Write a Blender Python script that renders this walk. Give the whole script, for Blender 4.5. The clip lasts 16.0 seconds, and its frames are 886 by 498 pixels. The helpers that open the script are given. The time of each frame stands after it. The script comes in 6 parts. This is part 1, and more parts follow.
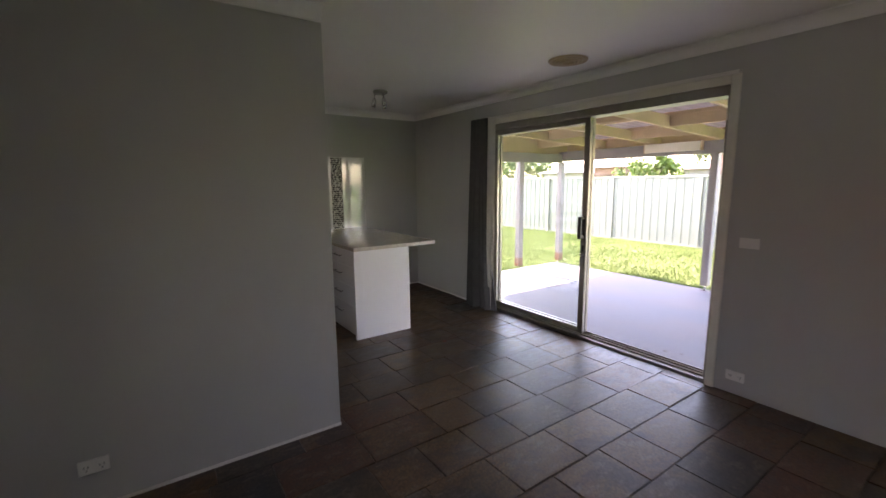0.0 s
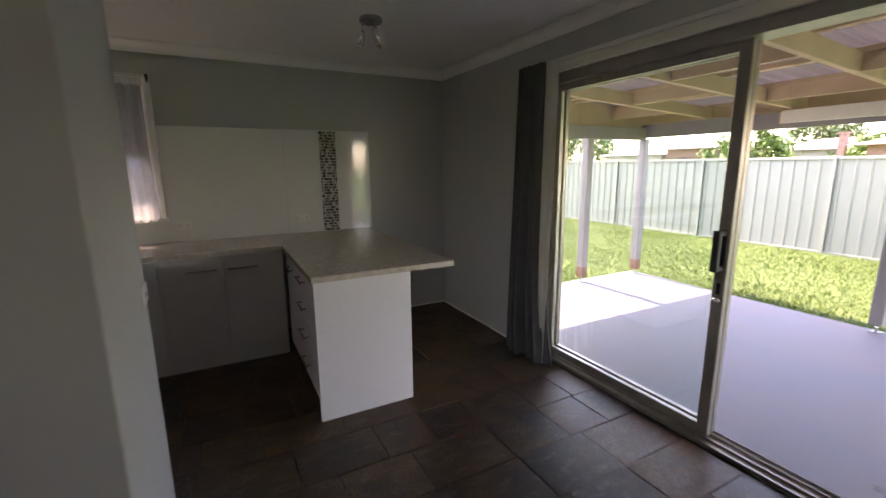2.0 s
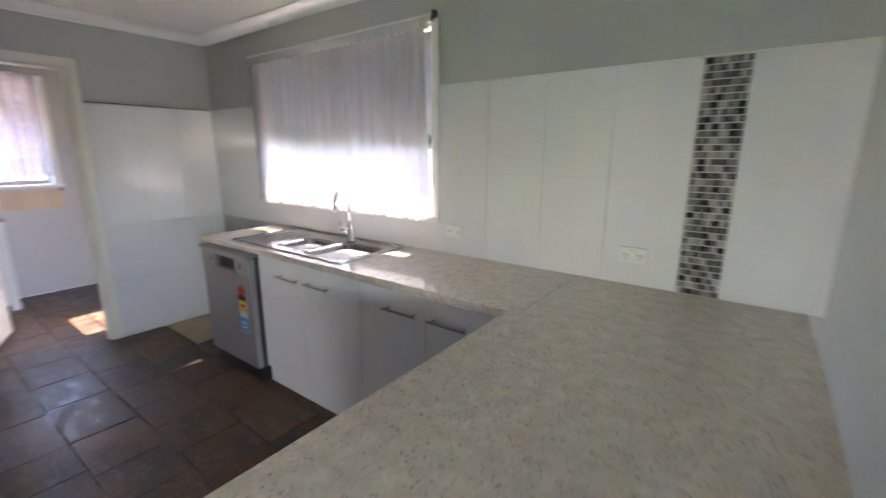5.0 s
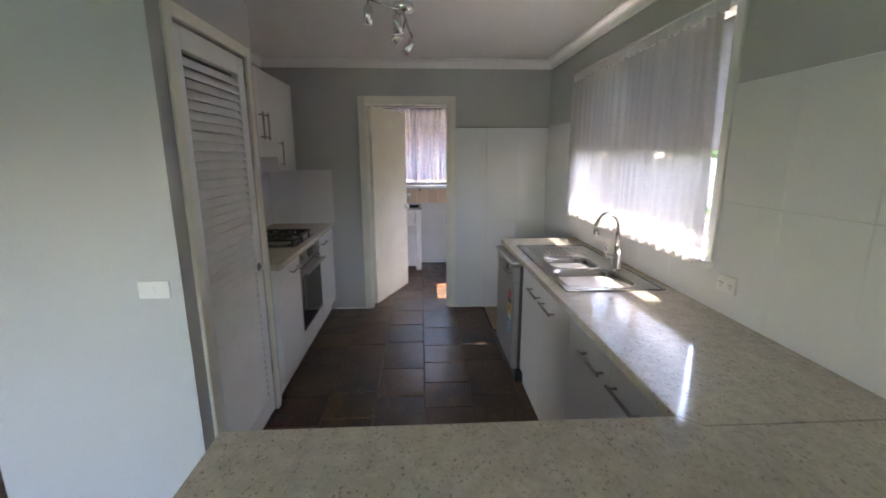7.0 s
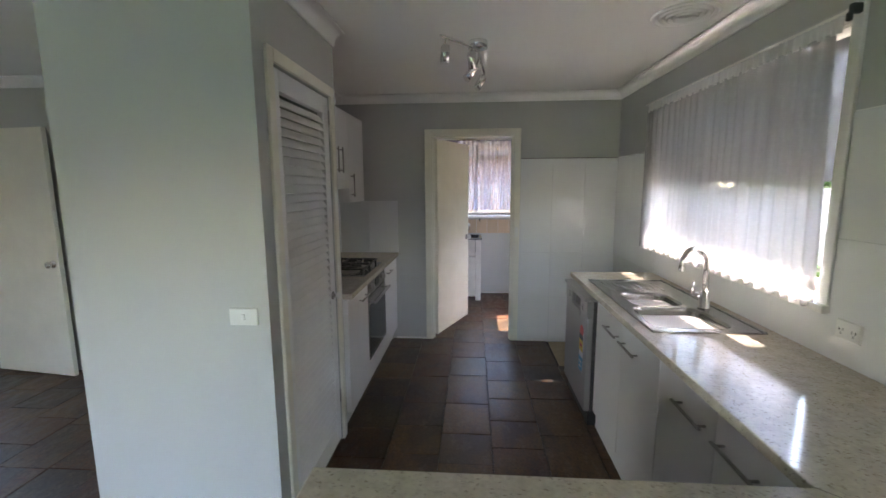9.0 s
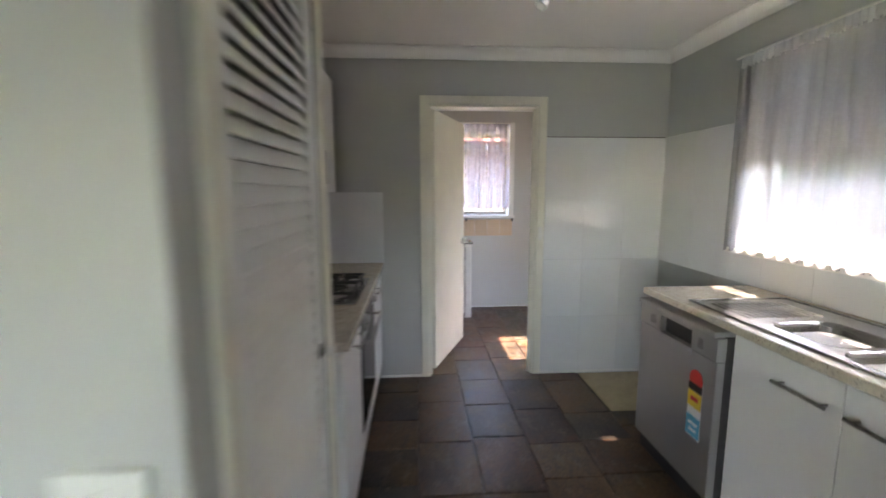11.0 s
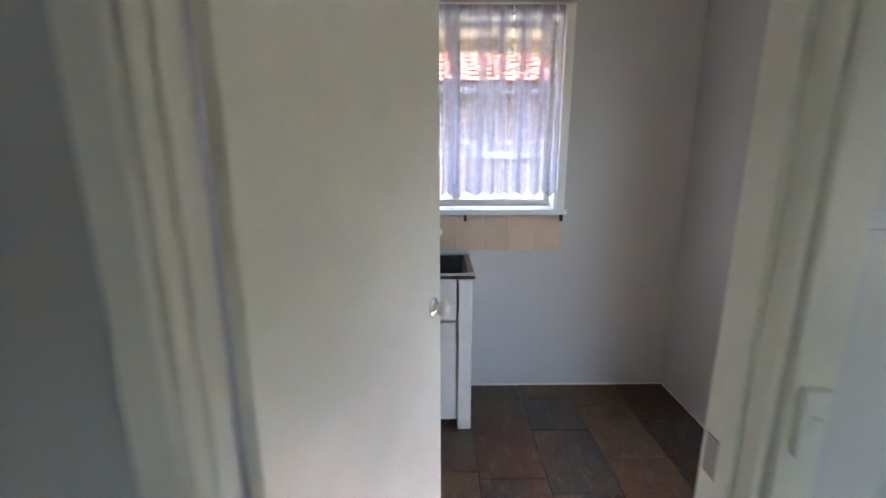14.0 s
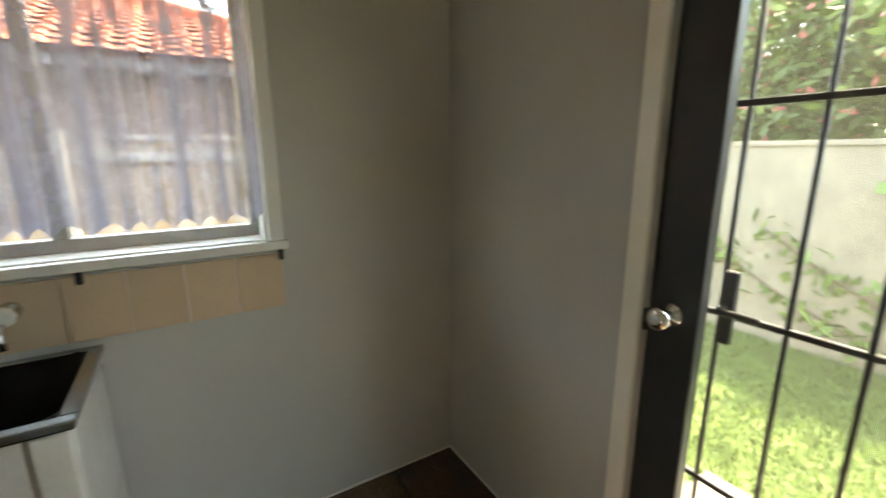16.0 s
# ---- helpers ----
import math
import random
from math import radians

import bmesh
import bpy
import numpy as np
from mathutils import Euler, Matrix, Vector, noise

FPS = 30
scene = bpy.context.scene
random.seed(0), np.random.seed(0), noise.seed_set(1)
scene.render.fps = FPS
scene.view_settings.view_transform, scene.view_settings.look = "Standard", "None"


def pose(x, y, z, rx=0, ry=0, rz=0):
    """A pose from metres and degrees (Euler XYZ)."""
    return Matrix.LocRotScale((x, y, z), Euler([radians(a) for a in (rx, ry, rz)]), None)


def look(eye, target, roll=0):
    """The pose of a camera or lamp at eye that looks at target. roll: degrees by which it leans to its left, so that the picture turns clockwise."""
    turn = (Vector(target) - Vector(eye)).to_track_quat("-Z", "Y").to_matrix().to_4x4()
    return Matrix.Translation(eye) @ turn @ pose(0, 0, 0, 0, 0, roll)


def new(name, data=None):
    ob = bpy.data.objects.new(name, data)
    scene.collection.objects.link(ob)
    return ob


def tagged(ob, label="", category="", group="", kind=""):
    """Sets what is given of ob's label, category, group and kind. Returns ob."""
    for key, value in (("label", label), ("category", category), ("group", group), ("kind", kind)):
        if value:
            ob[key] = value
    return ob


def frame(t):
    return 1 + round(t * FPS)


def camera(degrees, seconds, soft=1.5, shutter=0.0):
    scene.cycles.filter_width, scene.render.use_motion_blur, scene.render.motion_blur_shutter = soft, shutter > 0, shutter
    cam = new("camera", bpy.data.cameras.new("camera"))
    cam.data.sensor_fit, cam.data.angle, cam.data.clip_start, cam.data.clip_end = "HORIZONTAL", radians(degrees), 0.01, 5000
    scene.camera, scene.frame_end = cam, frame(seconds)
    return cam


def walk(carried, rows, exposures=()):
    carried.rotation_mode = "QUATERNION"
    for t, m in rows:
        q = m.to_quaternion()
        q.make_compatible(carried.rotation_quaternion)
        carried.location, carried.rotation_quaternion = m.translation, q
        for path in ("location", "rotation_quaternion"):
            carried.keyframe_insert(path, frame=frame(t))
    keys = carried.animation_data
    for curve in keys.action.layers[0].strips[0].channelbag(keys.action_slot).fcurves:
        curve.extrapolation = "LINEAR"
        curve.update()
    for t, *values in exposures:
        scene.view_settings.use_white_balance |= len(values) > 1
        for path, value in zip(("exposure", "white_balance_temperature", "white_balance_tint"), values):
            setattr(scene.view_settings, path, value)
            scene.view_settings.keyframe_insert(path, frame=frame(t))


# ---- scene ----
cam = camera(92.2, 16.0, shutter=0.5)
PATH = [
    (0, (0.031, -0.413, 1.49), (1.159, 1.209, 1.18), -0.5),
    (0.5, (0.326, -0.155, 1.48), (1.384, 1.508, 1.143), -0.6),
    (1, (0.623, 0.145, 1.5), (1.654, 1.821, 1.145), -0.7),
    (1.5, (0.869, 0.503, 1.507), (1.86, 2.201, 1.14), -0.6),
    (2, (1.144, 0.887, 1.49), (2.061, 2.623, 1.109), -0.5),
    (2.5, (1.37, 1.233, 1.491), (2.197, 3.012, 1.1), -0.3),
    (3, (1.623, 1.634, 1.471), (2.298, 3.474, 1.073), -0.5),
    (3.5, (1.854, 1.995, 1.448), (2.33, 3.893, 1.032), -0.3),
    (4, (1.936, 2.368, 1.444), (2.009, 4.319, 1.012), -0.3),
    (4.5, (2.039, 2.679, 1.447), (1.49, 4.555, 1.025), 0.0),
    (5, (2.247, 2.998, 1.472), (1.085, 4.565, 1.026), 0.1),
    (5.2, (2.268, 3.122, 1.462), (0.93, 4.553, 1.024), 0.2),
    (5.45, (2.365, 3.134, 1.468), (0.886, 4.424, 1.04), 0.2),
    (5.7, (2.464, 3.188, 1.48), (0.827, 4.308, 1.06), 0.1),
    (6.25, (2.536, 3.423, 1.508), (0.644, 4.01, 1.087), 0.0),
    (6.8, (2.52, 3.639, 1.534), (0.57, 3.847, 1.108), -0.0),
    (7.3, (2.462, 3.743, 1.555), (0.505, 3.726, 1.141), -0.3),
    (7.5, (2.47, 3.752, 1.554), (0.51, 3.695, 1.159), -0.3),
    (8, (2.478, 3.767, 1.559), (0.512, 3.655, 1.208), -0.2),
    (8.5, (2.482, 3.74, 1.562), (0.512, 3.601, 1.245), -0.2),
    (9, (2.462, 3.582, 1.56), (0.489, 3.442, 1.268), -0.3),
    (9.2, (2.462, 3.505, 1.556), (0.487, 3.373, 1.268), -0.2),
    (9.5, (2.462, 3.358, 1.539), (0.503, 3.235, 1.248), -0.2),
    (9.85, (2.41, 3.089, 1.516), (0.444, 2.99, 1.221), -0.2),
    (10.2, (2.185, 2.921, 1.488), (0.21, 2.86, 1.195), -0.1),
    (10.6, (1.84, 2.892, 1.461), (-0.134, 2.91, 1.18), -0.1),
    (10.95, (1.474, 3.024, 1.438), (-0.498, 3.13, 1.163), -0.1),
    (11.3, (1.11, 3.233, 1.421), (-0.862, 3.423, 1.15), -0.1),
    (11.5, (0.936, 3.234, 1.434), (-1.035, 3.423, 1.151), -0.1),
    (12, (0.497, 3.227, 1.423), (-1.471, 3.385, 1.104), -0.2),
    (12.5, (0.041, 3.311, 1.408), (-1.925, 3.401, 1.05), -0.2),
    (13, (-0.397, 3.396, 1.42), (-2.358, 3.42, 1.028), -0.2),
    (13.5, (-0.819, 3.451, 1.423), (-2.774, 3.445, 1.003), -0.0),
    (14, (-1.241, 3.517, 1.458), (-3.19, 3.542, 1.01), -0.1),
    (14.5, (-1.639, 3.598, 1.424), (-3.584, 3.728, 0.974), -0.2),
    (15, (-1.932, 3.74, 1.425), (-3.847, 4.092, 0.966), 0.1),
    (15.5, (-2.132, 3.905, 1.425), (-3.963, 4.573, 0.978), 0.0),
    (16, (-2.131, 3.965, 1.429), (-3.799, 4.974, 0.985), -0.3),
]
# the clip's camera opens up as it leaves the bright door
EXPOSURES = [(0, 4.35, 8500, 37), (1.5, 4.0, 8700, 38), (2.5, 4.22, 8300, 36), (3, 4.68, 8900, 35), (3.5, 5.0, 8900, 32), (4, 5.5, 8200, 26), (4.5, 5.89, 7300, 33), (5, 5.84, 7200, 32), (7.5, 5.31, 7500, 26), (9, 5.31, 7500, 24), (11.5, 5.76, 7700, 24), (12.5, 5.76, 7300, 23), (13.5, 5.32, 6900, 21), (14, 5.42, 6800, 19), (14.5, 5.45, 6700, 16), (15, 4.97, 6900, 10), (15.5, 4.94, 9800, 11), (16, 4.77, 9900, 6)]
walk(cam, [(t, look(eye, target, roll)) for t, eye, target, roll in PATH], EXPOSURES)

# ---- light ----
world = bpy.data.worlds.new("sky")
scene.world = world
world.use_nodes = True
wn = world.node_tree
sky = wn.nodes.new("ShaderNodeTexSky")
sky.sky_type = "NISHITA"
sky.sun_disc = False
sky.sun_elevation = radians(58)
sky.sun_rotation = radians(-5)
wn.links.new(sky.outputs["Color"], wn.nodes["Background"].inputs["Color"])
wn.nodes["Background"].inputs["Strength"].default_value = 0.15
sun_data = bpy.data.lights.new("sun", "SUN")
sun_data.energy, sun_data.angle, sun_data.color = 2.0, radians(0.5), (1.0, 0.95, 0.87)
sun_lamp = new("sun", sun_data)
sun_lamp.matrix_world = look((0, 0, 0), (0.04, -1.0, -1.6))
# fill lamp in an added front room window, unseen behind the walk's start
fill_data = bpy.data.lights.new("front_fill_light", "AREA")
fill_data.shape, fill_data.size, fill_data.size_y, fill_data.energy, fill_data.color = "RECTANGLE", 1.0, 1.4, 0.2, (0.93, 0.97, 1.0)
fill_lamp = new("front_fill_light", fill_data)
fill_lamp.matrix_world = look((-0.97, -1.75, 1.36), (0.03, -1.75, 1.5))

# ---- materials ----


def shader(name, color, rough=0.5, metal=0.0, vary=0.12, scale=6.0, bump=0.05, fine=80.0, coat=0.0, rand=0.0, second=None, mix_scale=None):
    """A principled surface with two scales of noise in colour, gloss and relief."""
    m = bpy.data.materials.new(name)
    m.use_nodes = True
    nt = m.node_tree
    bsdf = nt.nodes["Principled BSDF"]
    geo = nt.nodes.new("ShaderNodeNewGeometry")
    n1, n2 = nt.nodes.new("ShaderNodeTexNoise"), nt.nodes.new("ShaderNodeTexNoise")
    n1.inputs["Scale"].default_value, n1.inputs["Detail"].default_value = scale, 5
    n2.inputs["Scale"].default_value, n2.inputs["Detail"].default_value = fine, 3
    for n in (n1, n2):
        nt.links.new(geo.outputs["Position"], n.inputs["Vector"])
    add = nt.nodes.new("ShaderNodeMath")
    add.operation = "MULTIPLY_ADD"
    nt.links.new(n2.outputs["Fac"], add.inputs[0])
    add.inputs[1].default_value = 0.4
    nt.links.new(n1.outputs["Fac"], add.inputs[2])
    mapr = nt.nodes.new("ShaderNodeMapRange")
    nt.links.new(add.outputs[0], mapr.inputs["Value"])
    mapr.inputs["From Min"].default_value, mapr.inputs["From Max"].default_value = 0.45, 0.95
    mapr.inputs["To Min"].default_value, mapr.inputs["To Max"].default_value = 1 - vary, 1 + vary
    value = mapr.outputs["Result"]
    if rand:
        info = nt.nodes.new("ShaderNodeObjectInfo")
        mr = nt.nodes.new("ShaderNodeMapRange")
        nt.links.new(info.outputs["Random"], mr.inputs["Value"])
        mr.inputs["To Min"].default_value, mr.inputs["To Max"].default_value = 1 - rand, 1 + rand
        mul = nt.nodes.new("ShaderNodeMath")
        mul.operation = "MULTIPLY"
        nt.links.new(value, mul.inputs[0])
        nt.links.new(mr.outputs["Result"], mul.inputs[1])
        value = mul.outputs[0]
    vm = nt.nodes.new("ShaderNodeVectorMath")
    vm.operation = "SCALE"
    vm.inputs[0].default_value = color
    if second:
        n3 = nt.nodes.new("ShaderNodeTexNoise")
        n3.inputs["Scale"].default_value, n3.inputs["Detail"].default_value = mix_scale or scale, 6
        nt.links.new(geo.outputs["Position"], n3.inputs["Vector"])
        ramp = nt.nodes.new("ShaderNodeMapRange")
        ramp.inputs["From Min"].default_value, ramp.inputs["From Max"].default_value = 0.42, 0.62
        nt.links.new(n3.outputs["Fac"], ramp.inputs["Value"])
        mix = nt.nodes.new("ShaderNodeMix")
        mix.data_type = "RGBA"
        mix.inputs["A"].default_value, mix.inputs["B"].default_value = (*color, 1), (*second, 1)
        nt.links.new(ramp.outputs["Result"], mix.inputs["Factor"])
        nt.links.new(mix.outputs["Result"], vm.inputs[0])
    nt.links.new(value, vm.inputs["Scale"])
    nt.links.new(vm.outputs["Vector"], bsdf.inputs["Base Color"])
    rr = nt.nodes.new("ShaderNodeMapRange")
    nt.links.new(n1.outputs["Fac"], rr.inputs["Value"])
    rr.inputs["To Min"].default_value, rr.inputs["To Max"].default_value = max(rough - 0.03, 0.02), min(rough + 0.03, 1)
    nt.links.new(rr.outputs["Result"], bsdf.inputs["Roughness"])
    bsdf.inputs["Metallic"].default_value = metal
    bsdf.inputs["Coat Weight"].default_value = coat
    bsdf.inputs["Coat Roughness"].default_value = 0.08
    if bump:
        bn = nt.nodes.new("ShaderNodeBump")
        bn.inputs["Strength"].default_value, bn.inputs["Distance"].default_value = bump, 0.01
        nt.links.new(add.outputs[0], bn.inputs["Height"])
        nt.links.new(bn.outputs["Normal"], bsdf.inputs["Normal"])
    return m


PAINT = shader("grey_wall_paint", (0.5, 0.51, 0.495), 0.45, vary=0.03, scale=2, bump=0.04, fine=220)
LPAINT = shader("laundry_wall_paint", (0.52, 0.515, 0.485), 0.55, vary=0.04, scale=2, bump=0.04, fine=220)
CEIL = shader("ceiling_paint", (0.91, 0.91, 0.9), 0.45, vary=0.02, scale=2, bump=0.02, fine=200)
CREAM = shader("cream_gloss_paint", (0.82, 0.8, 0.71), 0.3, vary=0.05, scale=5, bump=0.04, fine=60)
WHITE = shader("white_gloss_paint", (0.8, 0.79, 0.75), 0.3, vary=0.04, scale=5, bump=0.04, fine=60)
LOUVRE = shader("white_louvre_paint", (0.82, 0.83, 0.82), 0.4, vary=0.05, scale=5, bump=0.05, fine=60)
LAMINATE = shader("white_laminate", (0.8, 0.8, 0.8), 0.3, vary=0.02, scale=3, bump=0.0)
TILE = shader("white_gloss_tile", (0.78, 0.79, 0.79), 0.06, vary=0.02, scale=3, bump=0.02, fine=4, coat=0.4)
GROUT = shader("pale_grout", (0.8, 0.81, 0.8), 0.8, vary=0.08)
STEEL = shader("stainless_steel", (0.44, 0.44, 0.43), 0.2, 1.0, vary=0.04, scale=4, bump=0.01, fine=300)
DWSTEEL = shader("brushed_steel_panel", (0.4, 0.4, 0.4), 0.42, 0.75, vary=0.04, scale=4, bump=0.01, fine=300)
# near-black base puts the shade inside the tub bowl into its colour
TUBSTEEL = shader("shade_darkened_tub_steel", (0.04, 0.038, 0.038), 0.35, 0.8, vary=0.2, scale=9, bump=0.03)
CHROME = shader("chrome", (0.75, 0.75, 0.75), 0.1, 1.0, vary=0.03, bump=0.0)
NICKEL = shader("brushed_nickel", (0.34, 0.33, 0.32), 0.32, 1.0, vary=0.08, scale=30, bump=0.02, fine=300)
ALU = shader("anodised_aluminium", (0.42, 0.39, 0.34), 0.4, 0.75, vary=0.1, scale=14, bump=0.03)
IRON = shader("black_cast_iron", (0.02, 0.02, 0.02), 0.5, vary=0.2, scale=30, bump=0.2)
PLASTIC = shader("white_plastic", (0.8, 0.8, 0.77), 0.35, vary=0.02, bump=0.0)
BLACK = shader("black_plastic", (0.02, 0.02, 0.022), 0.4, vary=0.1, bump=0.02)
DARKPAINT = shader("charcoal_door_paint", (0.025, 0.027, 0.03), 0.4, vary=0.15, bump=0.08)
LINEN = shader("grey_curtain_cloth", (0.105, 0.105, 0.108), 0.9, vary=0.12, scale=12, bump=0.2, fine=500)
LINING = shader("white_curtain_lining", (0.7, 0.68, 0.63), 0.9, vary=0.06, scale=12, bump=0.2, fine=500)
SCREED = shader("yellowish_floor_board", (0.52, 0.43, 0.27), 0.6, vary=0.15, scale=8, bump=0.1, second=(0.4, 0.32, 0.2))
DARKGROUT = shader("dark_floor_grout", (0.05, 0.038, 0.03), 0.8, vary=0.25, scale=20, bump=0.3)
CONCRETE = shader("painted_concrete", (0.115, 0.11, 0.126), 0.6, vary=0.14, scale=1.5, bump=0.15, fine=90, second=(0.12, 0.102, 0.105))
TIMBER = shader("cream_painted_timber", (0.62, 0.47, 0.32), 0.6, vary=0.12, scale=5, bump=0.15)
POSTPAINT = shader("grey_painted_post", (0.27, 0.26, 0.265), 0.6, vary=0.1, scale=5, bump=0.1)
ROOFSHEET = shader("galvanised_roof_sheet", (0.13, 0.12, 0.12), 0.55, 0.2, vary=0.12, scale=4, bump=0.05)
FENCE = shader("pale_green_steel_fence", (0.25, 0.262, 0.212), 0.5, vary=0.05, scale=2, bump=0.03)
PALING = shader("weathered_timber_paling", (0.27, 0.19, 0.12), 0.8, vary=0.2, scale=8, bump=0.3, rand=0.25, second=(0.24, 0.2, 0.17))
BRICK = shader("brown_brick", (0.2, 0.12, 0.1), 0.85, vary=0.25, scale=12, bump=0.3)
TERRACOTTA = shader("orange_terracotta_tile", (0.33, 0.075, 0.035), 0.7, vary=0.25, scale=7, bump=0.2, rand=0.25)
PAVING = shader("grey_paving", (0.17, 0.15, 0.125), 0.8, vary=0.15, scale=3, bump=0.2)
GRAVEL = shader("grey_gravel", (0.22, 0.2, 0.18), 0.9, vary=0.3, scale=30, bump=0.5)
RUST = shader("rusty_steel", (0.26, 0.1, 0.05), 0.85, vary=0.3, scale=25, bump=0.2, second=(0.22, 0.17, 0.15))
REDSTAIN = shader("dark_red_stain", (0.16, 0.02, 0.012), 0.5, vary=0.2, scale=40)
STAINSHADOW = shader("dark_stain_and_shadow", (0.12, 0.1, 0.09), 0.7, vary=0.3, scale=40)
SOIL = shader("bare_soil", (0.1, 0.075, 0.05), 0.9, vary=0.3, scale=5, bump=0.4)
BARK = shader("bark", (0.12, 0.09, 0.065), 0.9, vary=0.3, scale=10, bump=0.5)
FARROOF = shader("dark_far_roof", (0.09, 0.08, 0.085), 0.8, vary=0.2, scale=3, bump=0.1)
METALROOF = shader("pale_metal_roof", (0.3, 0.32, 0.35), 0.6, vary=0.1)
FARWALL = shader("pale_far_wall", (0.24, 0.23, 0.22), 0.8, vary=0.1, scale=3, bump=0.1)


def slate(name, colors):
    """Sealed slate: each piece has a tint of its own, clouded, scuffed along its grain and cleft."""
    m = bpy.data.materials.new(name)
    m.use_nodes = True
    nt = m.node_tree
    bsdf = nt.nodes["Principled BSDF"]
    geo, info = nt.nodes.new("ShaderNodeNewGeometry"), nt.nodes.new("ShaderNodeObjectInfo")

    def math_node(op, a, b, c=None):
        n = nt.nodes.new("ShaderNodeMath")
        n.operation = op
        for k, q in enumerate((a, b, c)):
            if q is None:
                continue
            if isinstance(q, (int, float)):
                n.inputs[k].default_value = q
            else:
                nt.links.new(q, n.inputs[k])
        return n.outputs[0]

    def span(value, lo, hi, a, b):
        n = nt.nodes.new("ShaderNodeMapRange")
        n.interpolation_type = "SMOOTHSTEP"
        nt.links.new(value, n.inputs["Value"])
        for key, q in (("From Min", lo), ("From Max", hi), ("To Min", a), ("To Max", b)):
            n.inputs[key].default_value = q
        return n.outputs["Result"]

    # pieces without an object of their own take their tint from their island
    own = math_node("FRACT", math_node("MULTIPLY_ADD", info.outputs["Random"], 7.31, geo.outputs["Random Per Island"]), 0)
    shift = math_node("MULTIPLY", own, 40)

    def noise(stretch, detail, rough, distort):
        sc, no = nt.nodes.new("ShaderNodeVectorMath"), nt.nodes.new("ShaderNodeTexNoise")
        sc.operation = "MULTIPLY"
        sc.inputs[1].default_value = stretch
        nt.links.new(geo.outputs["Position"], sc.inputs[0])
        no.noise_dimensions = "4D"
        nt.links.new(sc.outputs["Vector"], no.inputs["Vector"])
        nt.links.new(shift, no.inputs["W"])
        for key, q in (("Scale", 1.0), ("Detail", detail), ("Roughness", rough), ("Distortion", distort)):
            no.inputs[key].default_value = q
        return no.outputs["Fac"]

    def blend(a, b, fac):
        n = nt.nodes.new("ShaderNodeMix")
        n.data_type = "RGBA"
        nt.links.new(fac, n.inputs["Factor"])
        nt.links.new(a, n.inputs["A"])
        if isinstance(b, tuple):
            n.inputs["B"].default_value = (*b, 1)
        else:
            nt.links.new(b, n.inputs["B"])
        return n.outputs["Result"]

    ramp = nt.nodes.new("ShaderNodeValToRGB")
    ramp.color_ramp.interpolation = "CONSTANT"
    el = ramp.color_ramp.elements
    el[0].color, el[0].position = (*colors[0], 1), 0
    el[1].color, el[1].position = (*colors[1], 1), 1 / len(colors)
    for k, c in enumerate(colors[2:], 2):
        el.new(k / len(colors)).color = (*c, 1)
    nt.links.new(own, ramp.inputs["Fac"])
    cloud = noise((3.0, 3.0, 3.0), 4, 0.5, 0.4)
    grain = noise((8.0, 19.0, 8.0), 6, 0.58, 0.3)
    grit = noise((70.0, 70.0, 70.0), 4, 0.6, 0.0)
    col = blend(ramp.outputs["Color"], (0.105, 0.058, 0.026), span(cloud, 0.49, 0.62, 0.0, 0.7))
    col = blend(col, (0.028, 0.024, 0.024), span(cloud, 0.5, 0.38, 0.0, 0.7))
    col = blend(col, (0.15, 0.12, 0.098), span(grain, 0.5, 0.64, 0.0, 0.45))
    col = blend(col, (0.035, 0.026, 0.022), span(grain, 0.5, 0.36, 0.0, 0.5))
    tone = nt.nodes.new("ShaderNodeVectorMath")
    tone.operation = "SCALE"
    nt.links.new(col, tone.inputs[0])
    nt.links.new(span(grit, 0.36, 0.64, 0.7, 1.2), tone.inputs["Scale"])
    nt.links.new(tone.outputs["Vector"], bsdf.inputs["Base Color"])
    nt.links.new(span(grain, 0.38, 0.62, 0.3, 0.52), bsdf.inputs["Roughness"])
    height = math_node("MULTIPLY_ADD", grain, 0.5, math_node("MULTIPLY_ADD", grit, 0.05, cloud))
    bn = nt.nodes.new("ShaderNodeBump")
    bn.inputs["Strength"].default_value, bn.inputs["Distance"].default_value = 0.22, 0.004
    nt.links.new(height, bn.inputs["Height"])
    nt.links.new(bn.outputs["Normal"], bsdf.inputs["Normal"])
    return m


SLATE = slate("sealed_slate", [(0.0909, 0.041, 0.0195), (0.0598, 0.039, 0.0234), (0.1127, 0.058, 0.025), (0.0862, 0.033, 0.0156), (0.0506, 0.037, 0.0257), (0.1173, 0.062, 0.0242)])


